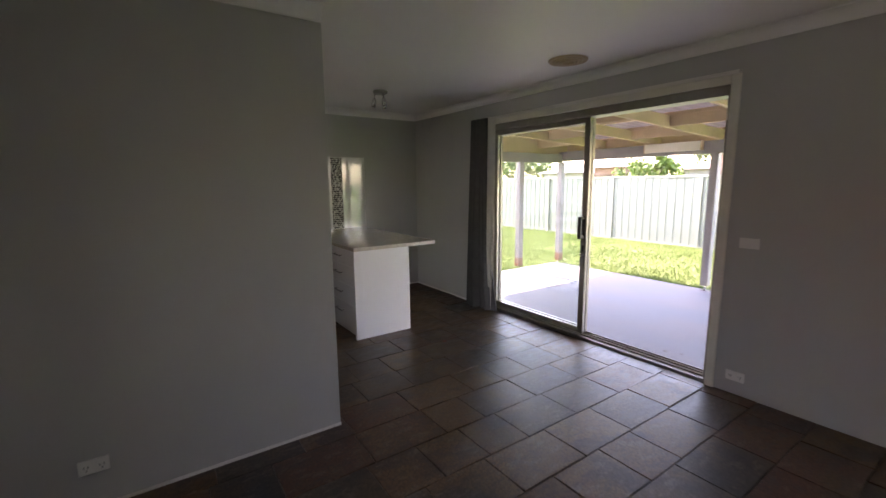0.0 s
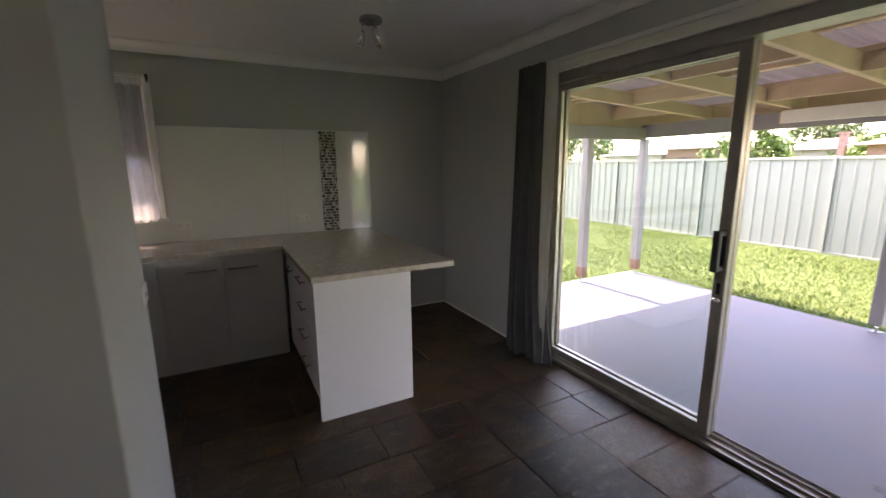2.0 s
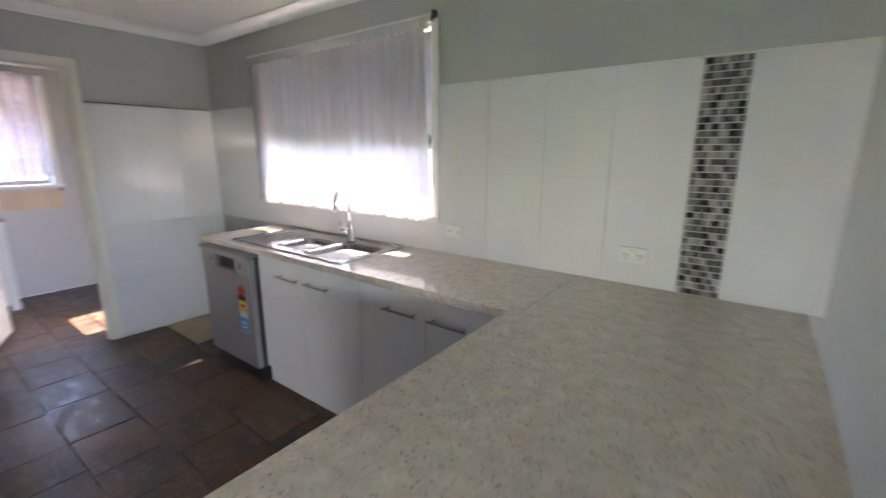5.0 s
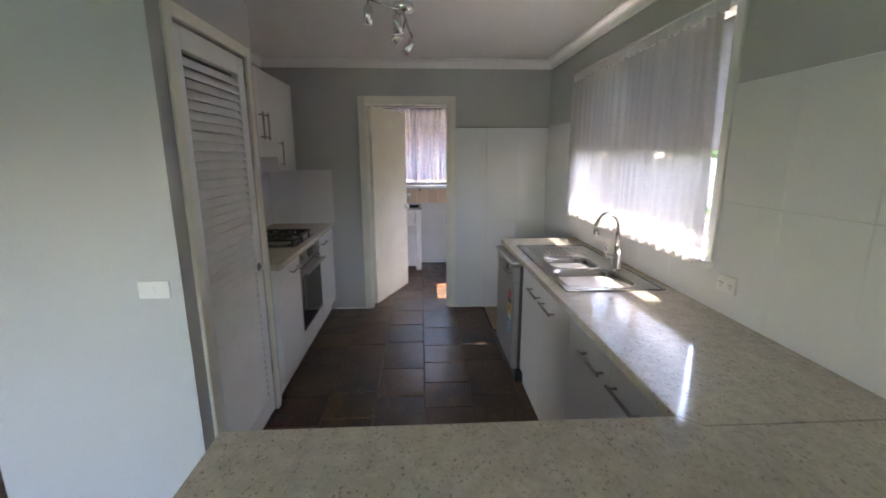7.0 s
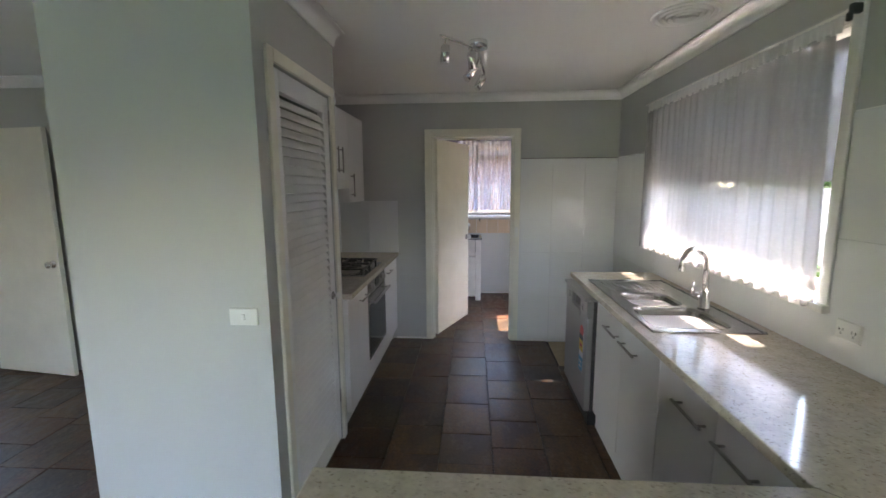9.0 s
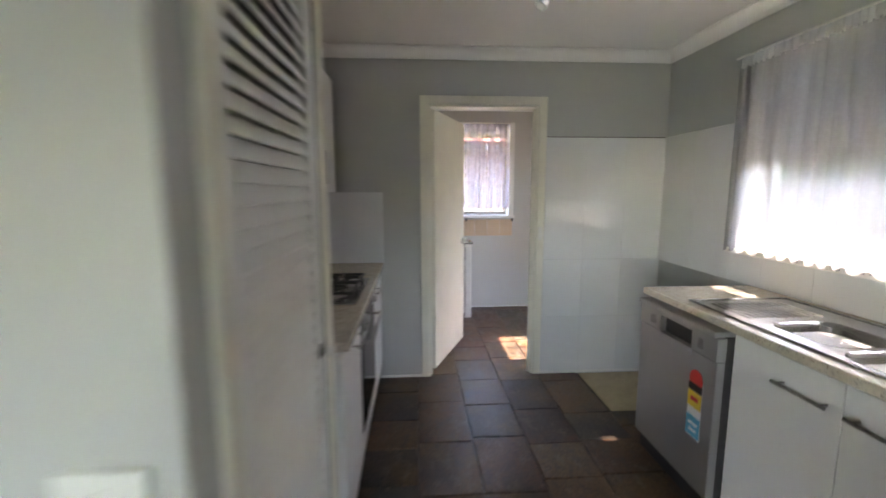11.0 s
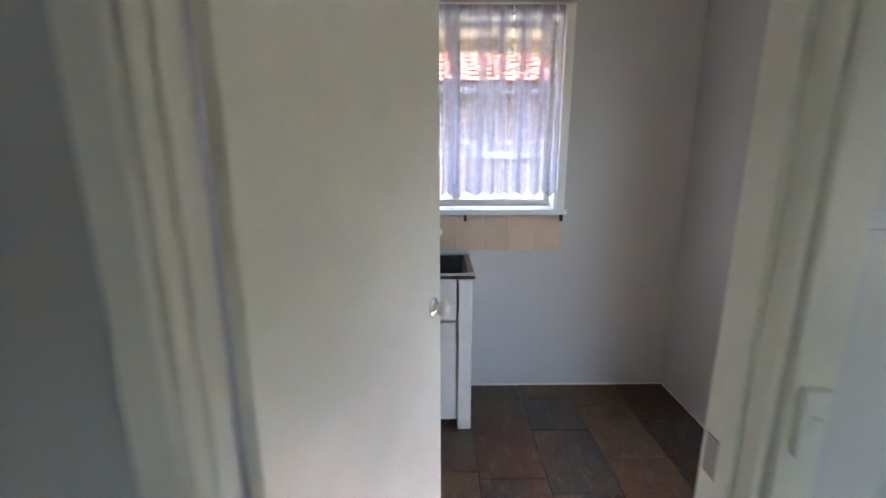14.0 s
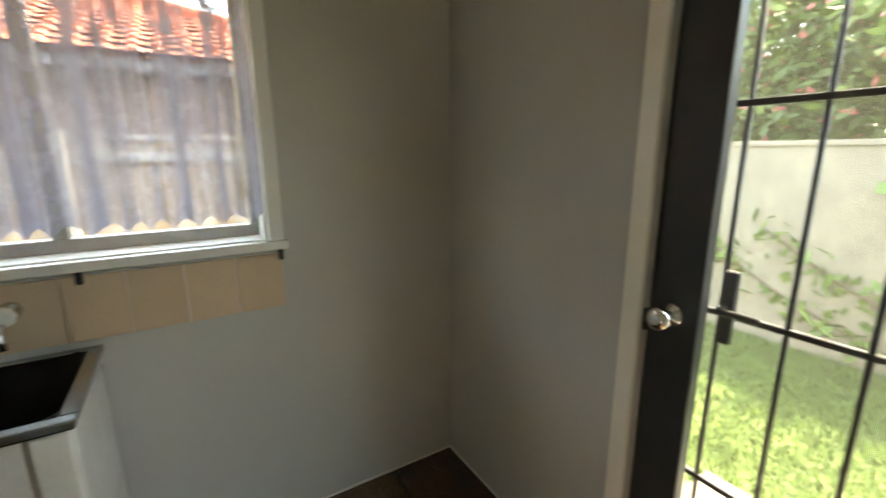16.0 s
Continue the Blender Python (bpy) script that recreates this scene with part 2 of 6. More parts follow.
def granite():
    """Speckled beige laminate worktop."""
    m = shader("speckled_beige_worktop", (0.44, 0.4, 0.33), 0.13, vary=0.12, scale=20, bump=0.0, coat=0.3)
    nt = m.node_tree
    bsdf = nt.nodes["Principled BSDF"]
    vm = bsdf.inputs["Base Color"].links[0].from_node
    geo = nt.nodes.new("ShaderNodeNewGeometry")
    last = None
    for sc, lo, hi, dark in ((24, 0.48, 0.7, (0.61, 0.55, 0.455)), (75, 0.6, 0.76, (0.68, 0.63, 0.54)), (62, 0.66, 0.78, (0.52, 0.455, 0.37)), (115, 0.68, 0.73, (0.38, 0.32, 0.255))):
        n = nt.nodes.new("ShaderNodeTexNoise")
        n.inputs["Scale"].default_value, n.inputs["Detail"].default_value = sc, 3
        nt.links.new(geo.outputs["Position"], n.inputs["Vector"])
        r = nt.nodes.new("ShaderNodeMapRange")
        r.inputs["From Min"].default_value, r.inputs["From Max"].default_value = lo - 0.06, hi - 0.06
        nt.links.new(n.outputs["Fac"], r.inputs["Value"])
        mix = nt.nodes.new("ShaderNodeMix")
        mix.data_type = "RGBA"
        nt.links.new(r.outputs["Result"], mix.inputs["Factor"])
        if last is None:
            mix.inputs["A"].default_value = (0.65, 0.59, 0.495, 1)
        else:
            nt.links.new(last, mix.inputs["A"])
        mix.inputs["B"].default_value = (*dark, 1)
        last = mix.outputs["Result"]
    nt.links.new(last, vm.inputs[0])
    return m


GRANITE = granite()


def glass(name, tint=(0.97, 0.99, 0.98)):
    m = bpy.data.materials.new(name)
    m.use_nodes = True
    nt = m.node_tree
    nt.nodes.remove(nt.nodes["Principled BSDF"])
    tr, gl, mix = (nt.nodes.new(k) for k in ("ShaderNodeBsdfTransparent", "ShaderNodeBsdfGlossy", "ShaderNodeMixShader"))
    tr.inputs["Color"].default_value = (*tint, 1)
    gl.inputs["Roughness"].default_value = 0.02
    mix.inputs[0].default_value = 0.035
    nt.links.new(tr.outputs[0], mix.inputs[1])
    nt.links.new(gl.outputs[0], mix.inputs[2])
    nt.links.new(mix.outputs[0], nt.nodes["Material Output"].inputs["Surface"])
    return m


GLASS = glass("clear_glass")
DARKGLASS = shader("dark_oven_glass", (0.015, 0.015, 0.016), 0.06, vary=0.05, bump=0.0)


def cloth(name, color, clear, lace_scale, lace_amount, motif=0.25, through_share=0.45):
    """A sheer cloth: part clear, part scattering to both sides, with a denser woven pattern."""
    m = bpy.data.materials.new(name)
    m.use_nodes = True
    nt = m.node_tree
    nt.nodes.remove(nt.nodes["Principled BSDF"])
    tr, tl, df, m1, m2 = (nt.nodes.new(k) for k in ("ShaderNodeBsdfTransparent", "ShaderNodeBsdfTranslucent", "ShaderNodeBsdfDiffuse", "ShaderNodeMixShader", "ShaderNodeMixShader"))
    tl.inputs["Color"].default_value = df.inputs["Color"].default_value = (*color, 1)
    m1.inputs[0].default_value = 1 - through_share
    nt.links.new(tl.outputs[0], m1.inputs[1])
    nt.links.new(df.outputs[0], m1.inputs[2])
    geo = nt.nodes.new("ShaderNodeNewGeometry")

    def spread(scale, source, low, high, detail=2.0):
        """Noise over the cloth, stretched by scale and spread from 0 to 1."""
        sc, no, mr = nt.nodes.new("ShaderNodeVectorMath"), nt.nodes.new("ShaderNodeTexNoise"), nt.nodes.new("ShaderNodeMapRange")
        sc.operation = "MULTIPLY"
        sc.inputs[1].default_value = scale
        nt.links.new(source, sc.inputs[0])
        nt.links.new(sc.outputs["Vector"], no.inputs["Vector"])
        no.inputs["Scale"].default_value, no.inputs["Detail"].default_value = 1.0, detail
        mr.inputs["From Min"].default_value, mr.inputs["From Max"].default_value = low, high
        nt.links.new(no.outputs["Fac"], mr.inputs["Value"])
        return mr.outputs["Result"]

    # gathered cloth is denser along upright streaks, with a floral weave over it
    streak = spread((22, 22, 0.7), geo.outputs["Position"], 0.36, 0.64, 3.0)
    flower = spread((lace_scale, lace_scale, lace_scale), geo.outputs["Position"], 0.5, 0.6)
    a1, a2 = nt.nodes.new("ShaderNodeMath"), nt.nodes.new("ShaderNodeMath")
    a1.operation = a2.operation = "MULTIPLY_ADD"
    nt.links.new(streak, a1.inputs[0])
    a1.inputs[1].default_value, a1.inputs[2].default_value = -lace_amount, clear
    nt.links.new(flower, a2.inputs[0])
    a2.inputs[1].default_value = -motif
    nt.links.new(a1.outputs[0], a2.inputs[2])
    a2.use_clamp = True
    nt.links.new(a2.outputs[0], m2.inputs[0])
    nt.links.new(m1.outputs[0], m2.inputs[1])
    nt.links.new(tr.outputs[0], m2.inputs[2])
    nt.links.new(m2.outputs[0], nt.nodes["Material Output"].inputs["Surface"])
    return m


LACE = cloth("white_sheer_voile", (0.36, 0.36, 0.37), 0.17, 60, 0.09, 0.03, 0.2)
HEADER = cloth("gathered_voile_header", (0.6, 0.6, 0.6), 0.06, 60, 0.05, 0.01, 0.2)
# white lace whose violet-grey tint paints the shadows of its folds
LACE2 = cloth("shade_tinted_floral_lace", (0.4, 0.385, 0.47), 0.57, 24, 0.52, 0.14, 0.28)
FLYMESH = cloth("insect_mesh", (0.08, 0.08, 0.07), 0.85, 90, 0.04, 0.03, 0.5)
BLIND = cloth("grey_roller_screen", (0.3, 0.3, 0.3), 0.13, 200, 0.03, 0.03, 0.5)


def leafmat(name, color, second):
    m = shader(name, color, 0.55, vary=0.35, scale=3, bump=0.0, second=second, mix_scale=8)
    bsdf = m.node_tree.nodes["Principled BSDF"]
    bsdf.inputs["Subsurface Weight"].default_value = 0.0
    bsdf.inputs["Transmission Weight"].default_value = 0.0
    return m


GRASS = shader("lawn_grass", (0.06, 0.122, 0.01), 0.6, vary=0.2, scale=14, bump=0.0, second=(0.08, 0.132, 0.012), mix_scale=40)
LEAF = leafmat("green_leaves", (0.07, 0.13, 0.025), (0.13, 0.2, 0.04))
LEAFD = leafmat("dark_green_leaves", (0.045, 0.085, 0.02), (0.08, 0.12, 0.03))

# ---- mesh helpers ----


def box(bm, x0, x1, y0, y1, z0, z1, bev=0.0):
    """A box in the mesh; bev rounds its edges."""
    vs = [bm.verts.new((x, y, z)) for x in (x0, x1) for y in (y0, y1) for z in (z0, z1)]
    fs = [bm.faces.new([vs[i] for i in f]) for f in ((0, 1, 3, 2), (4, 6, 7, 5), (0, 4, 5, 1), (2, 3, 7, 6), (0, 2, 6, 4), (1, 5, 7, 3))]
    if bev:
        es = list({e for f in fs for e in f.edges})
        bmesh.ops.bevel(bm, geom=es, offset=bev, segments=1 if bev < 0.004 else 2, profile=0.5, affect="EDGES")
    return vs


def tube(bm, pts, r, n=12, caps=True):
    """A round rod along points; r is one radius or one per point."""
    pts = [Vector(p) for p in pts]
    rs = r if isinstance(r, (list, tuple)) else [r] * len(pts)
    rings, side = [], None
    for i, p in enumerate(pts):
        d = (pts[min(i + 1, len(pts) - 1)] - pts[max(i - 1, 0)]).normalized()
        if side is None:
            side = d.orthogonal().normalized()
        side = (side - d * side.dot(d)).normalized()
        up = d.cross(side)
        rings.append([bm.verts.new(p + rs[i] * (math.cos(a) * side + math.sin(a) * up)) for a in (2 * math.pi * k / n for k in range(n))])
    for a, b in zip(rings, rings[1:]):
        for k in range(n):
            f = bm.faces.new((a[k], a[(k + 1) % n], b[(k + 1) % n], b[k]))
            f.smooth = True
    if caps:
        bm.faces.new(rings[0][::-1])
        bm.faces.new(rings[-1])


def lathe(bm, centre, profile, n=24, axis="z"):
    """A turned shape: profile of (radius, height) pairs about an axis through centre."""
    rings = []
    for r, h in profile:
        ring = []
        for k in range(n):
            a = 2 * math.pi * k / n
            u, v = r * math.cos(a), r * math.sin(a)
            p = {"z": (u, v, h), "x": (h, u, v), "y": (u, h, v)}[axis]
            ring.append(bm.verts.new(Vector(centre) + Vector(p)))
        rings.append(ring)
    for a, b in zip(rings, rings[1:]):
        for k in range(n):
            bm.faces.new((a[k], a[(k + 1) % n], b[(k + 1) % n], b[k])).smooth = True
    bm.faces.new(rings[0][::-1])
    bm.faces.new(rings[-1])


def prism(bm, outline, axis, a, b):
    """An outline of 2D points drawn out from a to b along an axis."""
    def at(u, v, w):
        return {"x": (w, u, v), "y": (u, w, v), "z": (u, v, w)}[axis]
    p = [bm.verts.new(at(u, v, a)) for u, v in outline]
    q = [bm.verts.new(at(u, v, b)) for u, v in outline]
    n = len(p)
    for k in range(n):
        bm.faces.new((p[k], p[(k + 1) % n], q[(k + 1) % n], q[k]))
    bm.faces.new(p[::-1])
    bm.faces.new(q)


def finish(bm, name, material):
    bmesh.ops.recalc_face_normals(bm, faces=bm.faces[:])
    me = bpy.data.meshes.new(name)
    bm.to_mesh(me)
    bm.free()
    me.materials.append(material)
    return me


def part(name, bm, material, parent, label=""):
    """One mesh of a thing, under its Empty or under another part."""
    ob = new(name, finish(bm, name, material))
    ob.parent = parent
    if parent.type == "EMPTY":
        ob.matrix_parent_inverse = parent.matrix_basis.inverted()
    return tagged(ob, label)


def thing(name, at, label, category, group="", kind=""):
    ob = new(name)
    ob.empty_display_size = 0.05
    ob.matrix_basis = Matrix.Translation(at)
    return tagged(ob, label, category, group, kind)


def solid(name, bm, material, label, category, kind="", group=""):
    """A thing that is one mesh."""
    return tagged(new(name, finish(bm, name, material)), label, category, group, kind)


def boxes(rows, bev=0.0, turn=None):
    bm = bmesh.new()
    for r in rows:
        box(bm, *r, bev)
    if turn is not None:
        bmesh.ops.transform(bm, matrix=turn, verts=bm.verts[:])
    return bm


def turned(bm, m):
    bmesh.ops.transform(bm, matrix=m, verts=bm.verts[:])
    return bm

# ---- the shell ----
XE, YN, XW, ZC = 3.30, 4.95, -1.75, 2.42   # east wall, north wall, kitchen's west wall, ceiling
YF, YP, YB = 1.98, 2.776, 2.24              # front room's north wall, pantry front, back of the cooking bench
XP0, XP1 = -0.06, 0.875                     # pantry's ends


def wall(name, rows, label, material=PAINT):
    return solid(name, boxes(rows), material, label, "wall", "structure")


wall("wall_east", [(XE, 3.5, -2.4, 0.915, -0.1, ZC), (XE, 3.5, 3.37, 5.15, -0.1, ZC), (XE, 3.5, 0.915, 3.37, 2.12, ZC)], "grey painted plaster wall round a wide glass sliding door")
wall("wall_north", [(XW - 0.1, -0.94, YN, 5.15, -0.1, ZC), (0.73, XE, YN, 5.15, -0.1, ZC), (-0.94, 0.73, YN, 5.15, -0.1, 1.1), (-0.94, 0.73, YN, 5.15, 2.14, ZC)], "grey painted plaster wall with the kitchen window")
wall("wall_north_laundry", [(-3.9, -2.758, YN, 5.15, -0.1, ZC), (-1.938, XW - 0.1, YN, 5.15, -0.1, ZC), (-2.758, -1.938, YN, 5.15, 2.06, ZC)], "grey painted laundry wall with a back door", LPAINT)
wall("wall_west", [(XW - 0.1, XW, 1.95, 3.17, -0.1, ZC), (XW - 0.1, XW, 3.975, YN, -0.1, ZC), (XW - 0.1, XW, 3.17, 3.975, 2.04, ZC)], "grey painted plaster wall with a doorway to the laundry")
wall("wall_west_laundry", [(-3.9, -3.7, 2.8, 3.06, -0.1, ZC), (-3.9, -3.7, 4.2, YN, -0.1, ZC), (-3.9, -3.7, 3.06, 4.2, -0.1, 1.13), (-3.9, -3.7, 3.06, 4.2, 2.165, ZC)], "warm grey painted laundry wall with a window", LPAINT)
wall("wall_south_laundry", [(-3.9, XW - 0.1, 2.7, 2.8, -0.1, ZC)], "warm grey painted laundry wall", LPAINT)
wall("wall_laundry_kitchen_side", [(XW - 0.11, XW - 0.1, 2.8, 3.17, 0, ZC), (XW - 0.11, XW - 0.1, 3.975, YN, 0, ZC), (XW - 0.11, XW - 0.1, 3.17, 3.975, 2.04, ZC)], "warm grey painted laundry side of the kitchen wall", LPAINT)
wall("wall_cooking_niche", [(XW, XP0, YF + 0.1, YB, -0.1, ZC)], "grey painted wall behind the cooking bench")


pw = bmesh.new()
prism(pw, [(-1.0, YF), (0.905, YF), (XP1, YP), (XP1 - 0.1, YP), (0.81, YF + 0.1), (-1.0, YF + 0.1)], "z", -0.1, ZC)
solid("wall_pantry_front", pw, PAINT, "grey painted plaster wall turning the pantry corner", "wall", "structure")
wall("wall_pantry_door", [(XP0, 0.047, YP - 0.1, YP, -0.1, ZC), (0.735, XP1 - 0.1, YP - 0.1, YP, -0.1, ZC), (0.047, 0.735, YP - 0.1, YP, 2.052, ZC)], "grey painted plaster wall round the louvred pantry door")
wall("wall_pantry_side", [(XP0, XP0 + 0.09, YF + 0.1, YP - 0.1, -0.1, ZC)], "grey painted plaster side wall of the pantry")
wall("wall_front_west", [(-1.0, -0.815, -1.2, YF, -0.1, ZC), (-1.0, -0.815, -2.4, -2.3, -0.1, ZC), (-1.0, -0.815, -2.3, -1.2, -0.1, 0.6), (-1.0, -0.815, -2.3, -1.2, 2.1, ZC)], "grey painted plaster wall of the front room")
wall("wall_front_south", [(-1.0, 3.5, -2.5, -2.4, -0.1, ZC)], "grey painted plaster wall of the front room")
solid("ceiling", boxes([(-3.9, 3.5, -2.5, 5.15, ZC, ZC + 0.1)]), CEIL, "white painted plasterboard ceiling", "ceiling", "structure")
floor = solid("floor", boxes([(-3.9, 3.5, -2.5, 5.15, -0.1, -0.012)]), DARKGROUT, "dark brown slate tiled floor with grouted joints", "floor", "structure")


def cornice(name, axis, at, a, b, into):
    """A coved cornice along an axis on a wall plane; into is the side of the room."""
    bm = bmesh.new()
    s = 0.075
    prof = [(0, 0), (0, -s), (0.008, -s), (0.012, -s + 0.008)]
    prof += [(0.012 + (s - 0.024) * (1 - math.cos(t)), -s + 0.012 + (s - 0.02) * math.sin(t)) for t in (math.pi / 2 * k / 6 for k in range(1, 7))]
    prof += [(s, -0.008), (s, 0)]
    pts = [(at + into * u, ZC + v - 0.001) for u, v in prof]
    prism(bm, pts, axis, a, b)
    return solid(name, bm, CEIL, "white coved plaster cornice", "cornice", "structure")


cornice("trim_cornice_north", "x", YN, XW, XE, -1)
cornice("trim_cornice_east", "y", XE, -2.4, YN, -1)
cornice("trim_cornice_west", "y", XW, YB, YN, 1)
cornice("trim_cornice_pantry", "x", YP, XP0, XP1, 1)
cornice("trim_cornice_niche", "x", YB, XW, XP0, 1)
cornice("trim_cornice_pantry_side", "y", XP0, YB, YP, -1)
cornice("trim_cornice_front", "x", YF, -0.815, 0.902, -1)
cornice("trim_cornice_front_west", "y", -0.815, -2.4, YF, 1)
cornice("trim_cornice_laundry_west", "y", -3.7, 2.8, YN, 1)
cornice("trim_cornice_laundry_north", "x", YN, -3.7, XW - 0.11, -1)
cb = bmesh.new()
s_ = 0.075
for k in range(6):
    a0, a1 = math.pi / 2 * k / 6, math.pi / 2 * (k + 1) / 6
    u0, v0 = (s_ - 0.01) * (1 - math.cos(a0)), -s_ + s_ * math.sin(a0)
    u1, v1 = (s_ - 0.01) * (1 - math.cos(a1)), -s_ + s_ * math.sin(a1)
    p = [(0.902 + u0, YF, ZC + v0), (XP1 + u0, YP, ZC + v0), (XP1 + u1, YP, ZC + v1), (0.902 + u1, YF, ZC + v1)]
    cb.faces.new([cb.verts.new(q) for q in p])
solid("trim_cornice_pantry_end", cb, CEIL, "white coved plaster cornice", "cornice", "structure")

# a thin white bead where walls meet the floor
solid("baseboard", boxes([(-0.815, 0.907, YF - 0.008, YF, 0, 0.016), (XE - 0.008, XE, 3.45, YN, 0, 0.016), (2.2, XE, YN - 0.008, YN, 0, 0.016), (-3.7, -3.694, 3.72, YN, 0, 0.009),
                          (-3.7, -2.812, YN - 0.006, YN, 0, 0.009), (XW, XW + 0.008, 2.8, 3.11, 0, 0.016), (XW, XW + 0.012, 4.035, YN, 0, 0.016)]), PLASTIC, "thin white sealant bead along the foot of the walls", "bead", "structure")

# ---- sliding door ----


def architrave(name, axis, plane, out, a0, a1, z1, w, d, label, z0=0.0, sill=False):
    """Flat trim round an opening; a0..a1 is the clear width."""
    p0, p1 = sorted((plane, plane + out * d))
    rows = [(a0 - w, a0, z0, z1 + w), (a1, a1 + w, z0, z1 + w), (a0, a1, z1, z1 + w)]
    if sill:
        rows.append((a0, a1, z0 - w * 0.0, z0 + w))
    bm = bmesh.new()
    for u0, u1, v0, v1 in rows:
        if axis == "y":
            box(bm, p0, p1, u0, u1, v0, v1, 0.005)
        else:
            box(bm, u0, u1, p0, p1, v0, v1, 0.005)
    return solid(name, bm, CREAM, label, "trim", "structure")


architrave("trim_sliding_door", "y", XE, -1, 0.915, 3.37, 2.115, 0.06, 0.018, "cream painted timber architrave round the sliding door")
slider = thing("door_1", (3.4, 2.13, 0), "aluminium framed glass sliding door standing half open", "sliding door", kind="structure")
part("frame", boxes([(3.33, 3.48, 0.915, 0.945, 0, 2.12), (3.33, 3.48, 3.34, 3.37, 0, 2.12), (3.33, 3.48, 0.93, 3.34, 2.052, 2.12), (3.33, 3.48, 0.93, 3.34, -0.01, 0.018),
                     (3.37, 3.375, 0.93, 3.34, 0.018, 0.03), (3.425, 3.43, 0.93, 3.34, 0.018, 0.03), (3.47, 3.475, 0.93, 3.34, 0.018, 0.03)], 0.002), ALU, slider)
for nm, xa, ya, yb in (("sliding_panel", 3.378, 2.062, 3.34), ("fixed_panel", 3.433, 2.07, 3.345)):
    fr = part(nm, boxes([(xa, xa + 0.034, ya, ya + 0.062, 0.03, 2.05), (xa, xa + 0.034, yb - 0.045, yb, 0.03, 2.05), (xa, xa + 0.034, ya + 0.062, yb - 0.045, 2.005, 2.05), (xa, xa + 0.034, ya + 0.062, yb - 0.045, 0.03, 0.085)], 0.003), ALU, slider)
    g = part("pane", boxes([(xa + 0.014, xa + 0.019, ya + 0.055, yb - 0.04, 0.08, 2.01)]), GLASS, fr)
    g.visible_shadow = False
    if nm == "sliding_panel":
        hb = bmesh.new()
        for zz in (0.97, 1.15):
            box(hb, xa - 0.06, xa, ya + 0.016, ya + 0.046, zz - 0.012, zz + 0.012, 0.003)
        box(hb, xa - 0.07, xa - 0.048, ya + 0.012, ya + 0.05, 0.955, 1.165, 0.006)
        box(hb, xa - 0.008, xa, ya + 0.012, ya + 0.05, 0.955, 1.165, 0.003)
        part("handle", hb, BLACK, fr, "black bow handle")
        lk = bmesh.new()
        lathe(lk, (xa - 0.002, ya + 0.03, 0.8), [(0.016, 0), (0.016, -0.012), (0.011, -0.014), (0.011, -0.035), (0.008, -0.037)], 16, "x")
        part("lock", lk, CHROME, fr)
        part("lock_plate", boxes([(xa - 0.006, xa, ya + 0.02, ya + 0.04, 0.83, 0.89)], 0.002), BLACK, fr)

# curtain rail board over the door
rail = solid("curtain_track", boxes([(XE - 0.05, XE - 0.035, 0.86, 3.56, 2.168, 2.182), (XE - 0.046, XE - 0.001, 0.86, 3.56, 2.182, 2.194)], 0.002), WHITE, "thin white curtain track above the sliding door", "curtain track")


def drape(name, y0, y1, z0, z1, x, folds, deep, material, seed, flare=0.0):
    """A gathered cloth hanging in folds along y, with some thickness."""
    rnd = random.Random(seed)
    ph = [rnd.uniform(0, 6.28) for _ in range(4)]
    bm = bmesh.new()
    nu, nv = folds * 10, 14
    for off in (0.0, 0.004):
        grid = []
        for j in range(nv + 1):
            v = j / nv
            z = z1 + (z0 - z1) * v
            row = []
            for i in range(nu + 1):
                u = i / nu
                amp = deep * (0.4 + 1.0 * v ** 1.2)
                ang = 2 * math.pi * folds * (u + 0.025 * math.sin(3 * u * 6.28 + ph[0]) * v)
                yy = y0 + (y1 - y0) * u
                yy += 0.02 * math.sin(v * 3 + ph[1] + u * 4) * v - flare * v ** 3 * (1 - u) + 0.05 * v ** 2 * u * (flare > 0)
                row.append(bm.verts.new((x + off - 0.03 * v + amp * math.sin(ang) * (0.7 + 0.3 * math.sin(u * 9 + ph[2])), yy, z + 0.012 * math.sin(ang + ph[3]) * (1 if j == nv else 0))))
            grid.append(row)
        for a, b in zip(grid, grid[1:]):
            for i in range(nu):
                bm.faces.new((a[i], a[i + 1], b[i + 1], b[i])).smooth = True
    return bm


curtain = thing("curtain", (3.22, 3.43, 0), "dark grey block-out curtain drawn aside with pale lining", "curtain")
part("cloth", drape("cloth", 3.29, 3.57, 0.015, 2.185, 3.21, 5, 0.06, LINEN, 3, 0.16), LINEN, curtain)
part("lining", drape("lining", 3.165, 3.285, 0.03, 2.18, 3.222, 1, 0.012, LINING, 5), LINING, curtain, "pale curtain lining")

# ---- peninsula and north bench ----
TOPZ, TK = 0.90, 0.034


